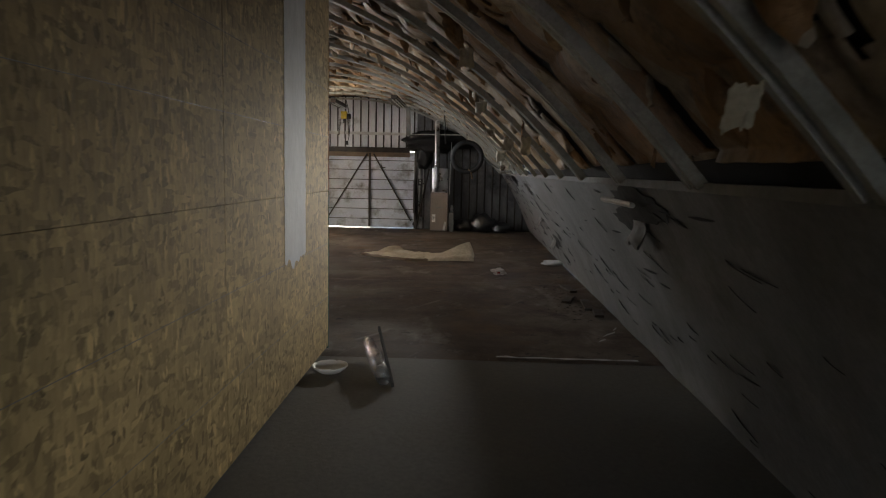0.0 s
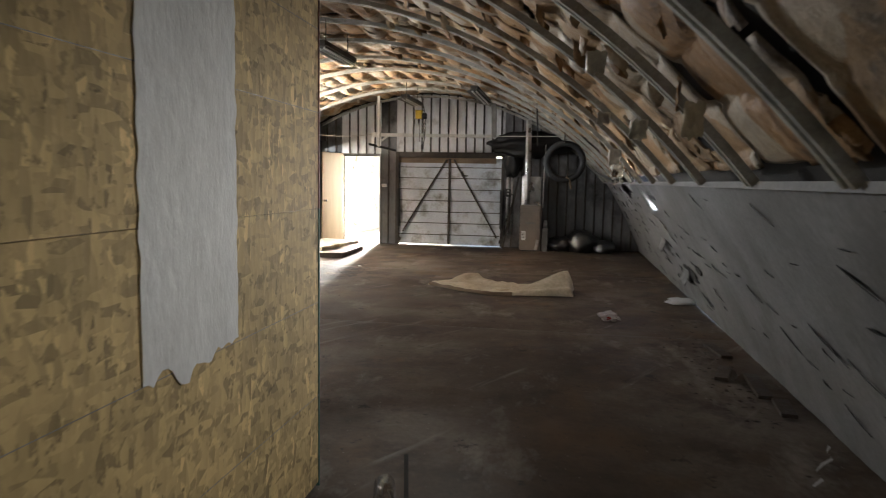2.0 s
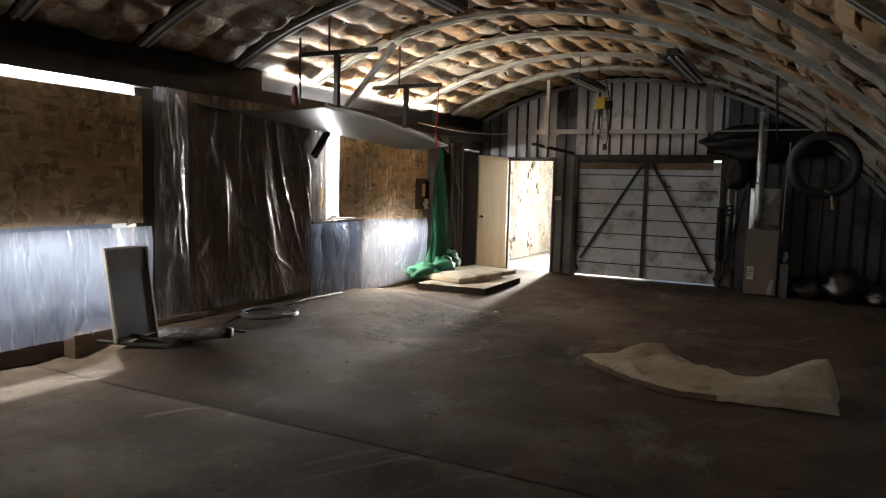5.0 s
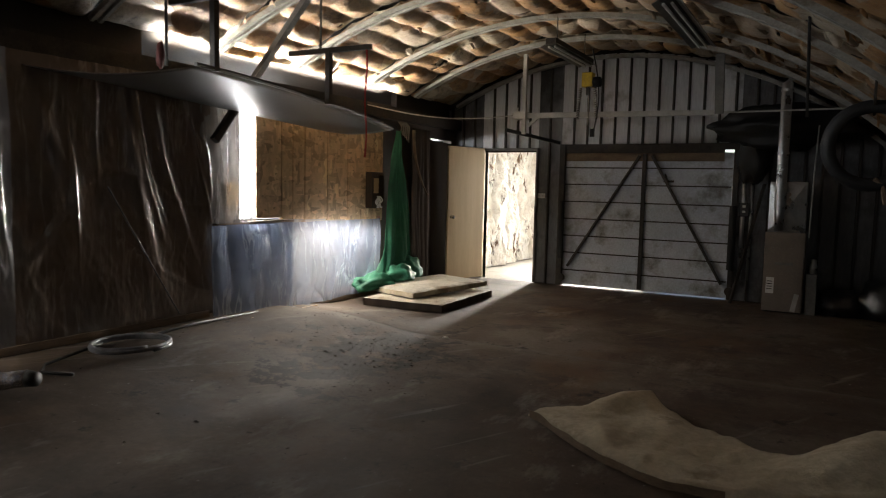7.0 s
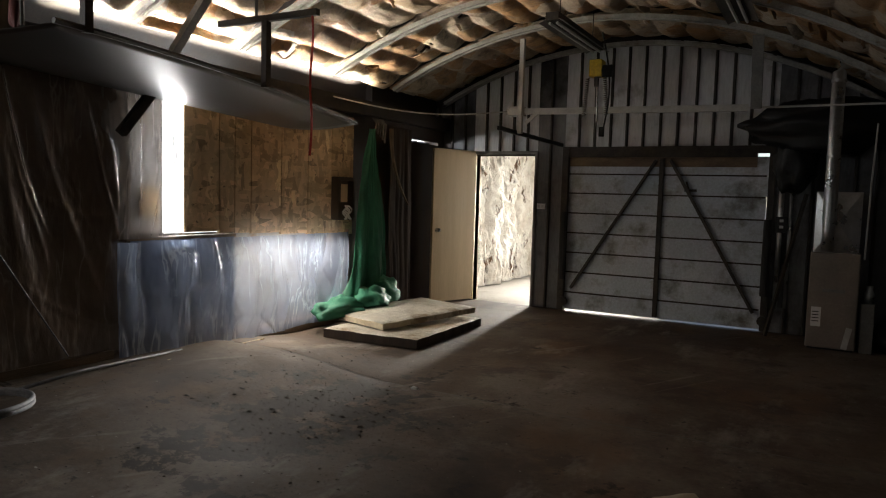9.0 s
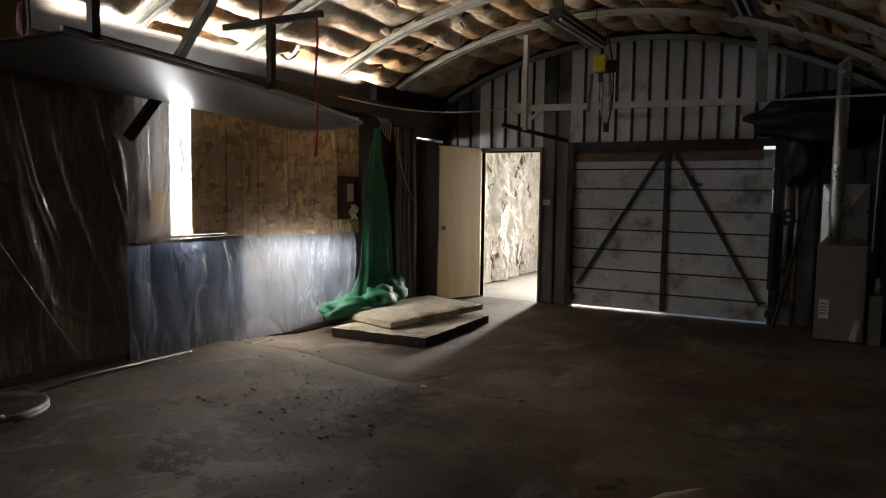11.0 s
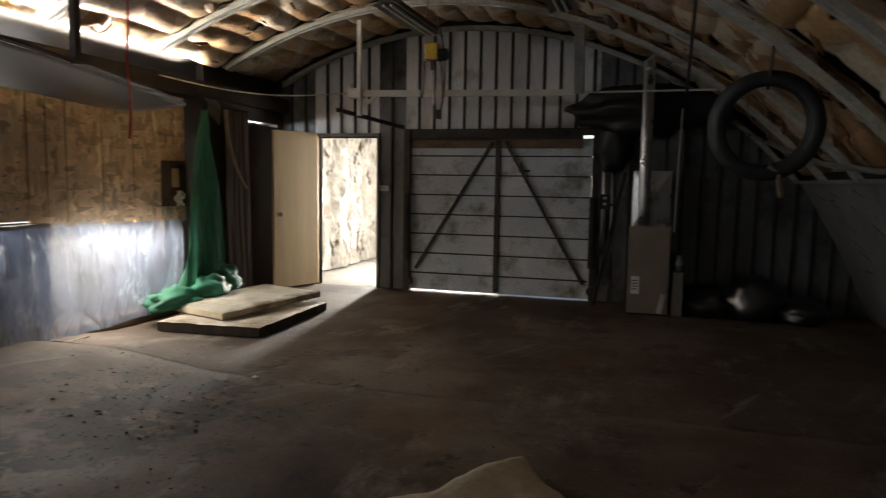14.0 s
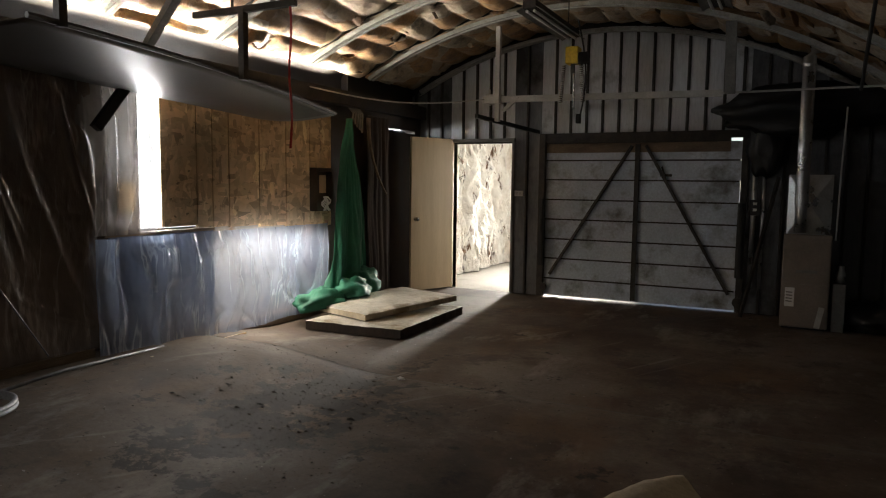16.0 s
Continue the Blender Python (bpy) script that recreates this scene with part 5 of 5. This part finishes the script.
solid("loose_strips", hanging, M_STEELGREY, "loose grey strips nailed above the tarpaulin", "strip")
solid("timber_block", boxed(-3.98, -3.70, 16.05, 16.2, 0.0, 0.14), M_TIMBER, "short brown timber block on the floor by the door", "block")

# ---- foam boards ----
def foam_board(name, corners, z0, thick_z, tilt, label, seed, edge):
    """A slab with rounded, nibbled edges and a wrinkled face."""
    a, b, c, d = [Vector((x, y, 0)) for x, y in corners]
    bm = bmesh.new()
    n = 26
    top, low = [], []
    for i in range(n + 1):
        rt, rl = [], []
        for j in range(n + 1):
            u, v = i / n, j / n
            p = a.lerp(b, u).lerp(d.lerp(c, u), v)
            e = min(u, v, 1 - u, 1 - v)
            p.x += 0.012 * nz(p.x * 9, p.y * 9, seed) * (e < 0.02)
            p.y += 0.012 * nz(p.y * 9, p.x * 9, seed) * (e < 0.02)
            base = z0 + tilt * v
            drop = 0.012 if e < 0.01 else 0.0
            rt.append(bm.verts.new((p.x, p.y, base + thick_z - drop + 0.006 * nz(p.x * 6, p.y * 6, seed) + 0.004 * abs(nz(p.x * 18, p.y * 14, seed)))))
            rl.append(bm.verts.new((p.x, p.y, base)))
        top.append(rt)
        low.append(rl)
    for i in range(n):
        for j in range(n):
            bm.faces.new((top[i][j], top[i + 1][j], top[i + 1][j + 1], top[i][j + 1]))
            bm.faces.new((low[i][j], low[i][j + 1], low[i + 1][j + 1], low[i + 1][j]))
    for k in range(n):
        for q in ((top[k][0], low[k][0], low[k + 1][0], top[k + 1][0]), (top[k + 1][n], low[k + 1][n], low[k][n], top[k][n]),
                  (top[0][k + 1], low[0][k + 1], low[0][k], top[0][k]), (top[n][k], low[n][k], low[n][k + 1], top[n][k + 1])):
            bm.faces.new(q).material_index = 1
    return solid(name, bm, (M_FOAM, edge), label, "foam board", "foam boards", smooth=False)


foam_board("foam_board", ((-3.74, 14.18), (-2.68, 14.26), (-2.72, 15.72), (-3.72, 15.72)), 0.004, 0.10, 0.0, "thick foil-faced foam board lying flat on the floor", 3, M_SACK)
foam_board("foam_board", ((-4.0, 14.62), (-3.14, 14.36), (-2.80, 15.74), (-3.66, 16.0)), 0.118, 0.07, 0.03, "wrinkled foam board lying askew on another board", 7, M_BATT)

# ---- insulation quilt on the floor ----
QUILT_X = (-0.46, -0.14, 0.12, 0.18, 0.36, 0.53, 0.66, 0.85, 1.04, 1.30, 1.60)
QUILT_LOW = (11.40, 11.11, 10.92, 10.88, 10.78, 10.73, 10.73, 10.75, 10.79, 10.83, 10.84)
QUILT_HIGH = (11.46, 11.66, 12.00, 12.10, 11.88, 11.73, 11.60, 11.45, 11.32, 11.36, 11.48)


def quilt_fn(u, v):
    x = -0.46 + 2.06 * u
    lo, hi = float(np.interp(x, QUILT_X, QUILT_LOW)), float(np.interp(x, QUILT_X, QUILT_HIGH))
    y = lo + (hi - lo) * v
    fold = 0.22 * ease((u - 0.62) / 0.36) * (0.25 + 0.75 * ease((v - 0.15) / 0.6))
    lumpz = 0.022 + 0.03 * math.sin(math.pi * v) ** 0.5 + 0.03 * nz(x * 3, y * 3, 5) + 0.02 * (1 - abs(nz(x * 5, y * 4, 8)) * 3) * 0.5 + 0.012 * nz(x * 12, y * 12, 1) + 0.012 * abs(nz(x * 7, y * 16, 3)) + 0.09 * math.exp(-((x - 0.1) / 0.22) ** 2) * ease((v - 0.55) / 0.35) + fold
    e = min(u + 0.01, v, 1.02 - u, 1 - v)
    return (x + 0.03 * nz(y * 4, x * 2), y + 0.03 * nz(x * 5, 2.0), 0.006 + max(0.0, lumpz * ease(e / 0.05)))


batt = thing("insulation_quilt", (0.4, 11.5, 0), "soiled cream insulation quilt lying crumpled on the floor", "insulation")
part("facing", sheet(quilt_fn, 70, 36), M_BATT, batt, "", True)
part("brown_edge", sheet(lambda u, v: tuple(Vector(quilt_fn(0.01 + 0.6 * u, 0.0)) + Vector((0.0, -0.012, 0.045 * v * (1 + 0.4 * nz(u * 9, 1.0))))), 40, 3), M_TIMBER, batt, "dark brown paper edge")

# ---- far window leftovers ----
grille = thing("sheet_panel", (-4.0, 9.5, 0.1), "grey framed metal panel leaning on the side wall", "panel")
pmx = Matrix.Translation((-3.93, 9.47, 0.115)) @ pose(0, 0, 0, 0, -9, 4)
part("sheet", box(bmesh.new(), -0.01, 0.01, -0.22, 0.22, 0.0, 0.82, pmx), M_SHEET, grille)
part("dark_band", box(bmesh.new(), 0.011, 0.014, -0.20, 0.20, 0.62, 0.80, pmx), M_STEEL, grille)
for y0, y1, z0, z1 in ((-0.235, -0.215, 0, 0.83), (0.215, 0.235, 0, 0.83), (-0.215, 0.215, 0.81, 0.83), (-0.215, 0.215, 0, 0.02)):
    part("frame", box(bmesh.new(), -0.012, 0.02, y0, y1, z0, z1, pmx), M_PALE, grille)
M_FOIL = surface("crumpled foil", (0.5, 0.5, 0.52), (0.8, 0.8, 0.82), 9, None, (0.12, 0.3), 0.9, 30, 0.3, 1.0, None, 1, (0.5, 0.6), 0.0, 0.03)
duct_roll = thing("foil_duct", (-3.25, 9.9, 0.08), "crumpled flexible foil duct lying on the floor", "duct")
fp = [(-3.56 + 0.05 * i, 9.40 + 0.045 * i, floor_z(-3.4, 9.6) + 0.07 + 0.01 * math.sin(i)) for i in range(9)]
part("hose", tubed(fp, [0.05 + 0.022 * abs(nz(i * 1.7, 3.0)) + (0.02 if 2 < i < 5 else 0) for i in range(9)], 14), M_FOIL, duct_roll, "", True)
part("end_cap", tubed([Vector(fp[-1]), Vector(fp[-1]) + Vector((0.07, 0.02, 0))], [0.055, 0.045], 12), M_BLACK, duct_roll, "", True)
solid("pole", tubed([(-4.5 + 0.3, 9.35, 0.17), (-3.35, 9.58, 0.10)], 0.022, 8), M_BLACK, "dark thin pole lying on the floor beside foil duct", "pole")
solid("pole", tubed([(-4.1, 9.20, 0.12), (-3.30, 9.50, 0.09)], 0.016, 8), M_BLACK, "dark thin pole lying on the floor", "pole")
coil = bmesh.new()
pts = []
for i in range(100):
    a = i / 100 * math.tau * 3
    pts.append((-3.60 + (0.27 + 0.012 * math.sin(a * 0.7)) * math.cos(a), 10.83 + (0.30 + 0.01 * math.cos(a)) * math.sin(a), floor_z(-3.5, 10.83) + 0.02 + 0.012 * (i / 33)))
solid("hose_coil", tube(coil, pts, 0.015, 8), M_HOSE, "pale grey hose lying coiled on the floor", "hose", smooth=True)
solid("hose_tail", tubed([(-3.72, 11.10, 0.17), (-3.88, 11.7, 0.16), (-3.95, 12.6, 0.13)], 0.013, 8), M_HOSE, "straight pale hose end lying along the wall", "hose", smooth=True)
solid("cable", tubed([(-3.80, 10.72, 0.17), (-3.72, 10.45, 0.16), (-3.62, 10.15, 0.15), (-3.45, 10.02, 0.15), (-3.25, 10.12, 0.14)], 0.012, 6), M_BLACK, "black cable trailing over the floor", "cable", smooth=True)
solid("thin_stick", barred((-3.75, 12.3, 0.13), (-3.9, 13.5, 0.08), 0.012, 0.01), M_DOOR, "thin pale stick lying on the floor by the wall", "stick")

# ---- passage floor things ----
bowl = bmesh.new()
prof = [(0.085, 0.0), (0.118, 0.05), (0.128, 0.085), (0.138, 0.088), (0.138, 0.082), (0.122, 0.045), (0.08, 0.008)]
rings = []
for i in range(36):
    a = math.tau * i / 36
    chip = 0.012 * max(0, math.sin(a * 5 + 1) - 0.75) * 4
    rings.append([bowl.verts.new((0.45 + r * math.cos(a), 4.07 + r * math.sin(a), 0.004 + 0.6 * max(0.0, h - (chip if h > 0.05 else 0)))) for r, h in prof])
for i in range(36):
    p, q = rings[i], rings[(i + 1) % 36]
    for k in range(len(prof) - 1):
        bowl.faces.new((p[k], p[k + 1], q[k + 1], q[k]))
bowl.faces.new([r[0] for r in rings])
bowl.faces.new([r[-1] for r in reversed(rings)])
solid("bowl", bowl, M_WHITE, "white plastic bowl with a chipped rim on the floor", "bowl", smooth=True)
M_CLEAR = plastic_film("clear wrapping film", (0.09, 0.08, 0.07), 0.1, 0.08, 0.40)
wrap = thing("film_roll", (0.72, 4.2, 0), "crumpled clear plastic wrap with a dark stick", "wrapping")
wp = [(0.66 + 0.03 * i, 4.65 - 0.11 * i, 0.10 - 0.006 * i + 0.01 * math.sin(i * 2)) for i in range(9)]
part("film", tubed(wp, [0.05 + 0.03 * abs(nz(i * 2.1, 7.0)) for i in range(9)], 14), M_CLEAR, wrap, "", True)
part("stick", barred((0.74, 4.75, 0.20), (0.97, 3.75, 0.01), 0.02, 0.03), M_BLACK, wrap)
litter = thing("litter", (1.98, 9.38, 0), "crumpled clear and red food wrapper on the floor", "litter")
wrapper = part("wrapper", lump(1.98, 9.38, 0.04, 0.09, 0.07, 0.05, 31, 0.8, 26, 0.004), plastic_film("white wrapper film", (0.78, 0.74, 0.70), 0.2, 0.12, 0.12), litter)
part("red_print", lump(1.97, 9.345, 0.045, 0.04, 0.04, 0.025, 35, 0.5, 14, 0.01), M_RED, wrapper)
solid("white_rag", lump(2.95, 10.7, 0.03, 0.16, 0.12, 0.05, 41, 0.5, 20, 0.004), M_PLASTER, "white crumbled plaster on the floor by the lining", "debris", smooth=True)
solid("paper_tag", lump(-2.0, 13.1, 0.01, 0.03, 0.02, 0.012, 44, 0.4, 10, 0.003), M_WHITE, "small scrap of white paper on the floor", "scrap")
for i, (x, y, ang, ln) in enumerate(((2.92, 7.05, 86, 0.6), (2.74, 7.35, 74, 0.4), (2.85, 8.1, 98, 0.45), (2.95, 6.5, 84, 0.35))):
    bm = box(bmesh.new(), -ln / 2, ln / 2, -0.05, 0.05, 0.004, 0.03, Matrix.Translation((x, y, 0.004 * i)) @ pose(0, 0, 0, 0, 0, ang))
    solid("broken_board", bm, M_DARKWOOD, "broken brown board scrap lying by the lining", "board", "broken boards")

# pale cracks run in the slab edge
def crack(pts, w):
    bm = bmesh.new()
    rows = []
    for i, (x, y) in enumerate(pts):
        k = w * (0.6 + 0.4 * math.sin(i * 2.3))
        rows.append((bm.verts.new((x, y - k, floor_z(x, y) + 0.001)), bm.verts.new((x, y + k, floor_z(x, y) + 0.001))))
    for a, b in zip(rows, rows[1:]):
        bm.faces.new((a[0], b[0], b[1], a[1]))
    return bm


part("repair_line", crack([(1.75 + 0.1 * i, 4.66 + 0.03 * nz(i * 0.7, 1)) for i in range(13)], 0.03), M_PLASTER, floor, "pale mortar smear along the joint")
part("repair_line", crack([(2.74 + 0.05 * i + 0.03 * math.sin(i * 2), 5.30 + 0.10 * i) for i in range(7)], 0.02), M_PLASTER, floor)

# dry dirt crumbs: too many to count
dirt = bmesh.new()
rng = random.Random(77)
for k in range(60, 210):
    x, y = -2.15 + rng.gauss(0, 0.42), 12.35 + rng.gauss(0, 0.42)
    if k % 6 == 0:
        x, y = -2.3 + rng.gauss(0, 0.6), 10.8 + rng.gauss(0, 1.0)
    if k > 130:
        x, y = 2.72 + rng.gauss(0, 0.14), 7.4 + rng.gauss(0, 0.9)
    if x < -3.7 or 14.0 < y or x > 2.98:
        continue
    s = rng.uniform(0.006, 0.03)
    n = rng.randint(5, 8)
    z = floor_z(x, y) - 0.003
    top = dirt.verts.new((x, y, z + rng.uniform(0.004, 0.010)))
    ring = [dirt.verts.new((x + s * rng.uniform(0.5, 1.3) * math.cos(math.tau * i / n), y + s * rng.uniform(0.3, 0.8) * math.sin(math.tau * i / n), z)) for i in range(n)]
    for i in range(n):
        dirt.faces.new((ring[i], ring[(i + 1) % n], top))
for _ in range(2600):
    if rng.random() < 0.6:
        x, y = -2.1 + rng.gauss(0, 0.75), 12.3 + rng.gauss(0, 0.8)
    else:
        x, y = rng.uniform(-4.0, 2.9), rng.uniform(5.0, 16.8)
    if not -4.1 < x < 2.95 or (-4.05 < x < -2.6 and 14.0 < y < 16.1):
        continue
    s = rng.uniform(0.002, 0.006) * (2.2 if rng.random() < 0.05 else 1)
    z = floor_z(x, y) - 0.004
    c = [dirt.verts.new((x + s * dx * rng.uniform(0.6, 1.5), y + s * dy * rng.uniform(0.6, 1.5), z + dz * s)) for dx, dy, dz in ((1, 0, 0), (-0.5, 0.9, 0), (-0.5, -0.9, 0), (0, 0, 0.6))]
    for f in ((0, 1, 3), (1, 2, 3), (2, 0, 3)):
        dirt.faces.new([c[k] for k in f])
solid("dirt_crumbs", dirt, M_DUST, "dry dirt crumbs and flakes strewn over the floor", "dirt", kind="stuff")

solid("taut_cord", tubed([(LEFT_X + 0.13, 11.0 + 0.71 * f, 1.40 - 1.17 * f) for f in (0, 0.25, 0.5, 0.75, 1.0)], 0.006, 6), M_HOSE,
      "thin pale cord stretched slantwise over the polythene", "cord")
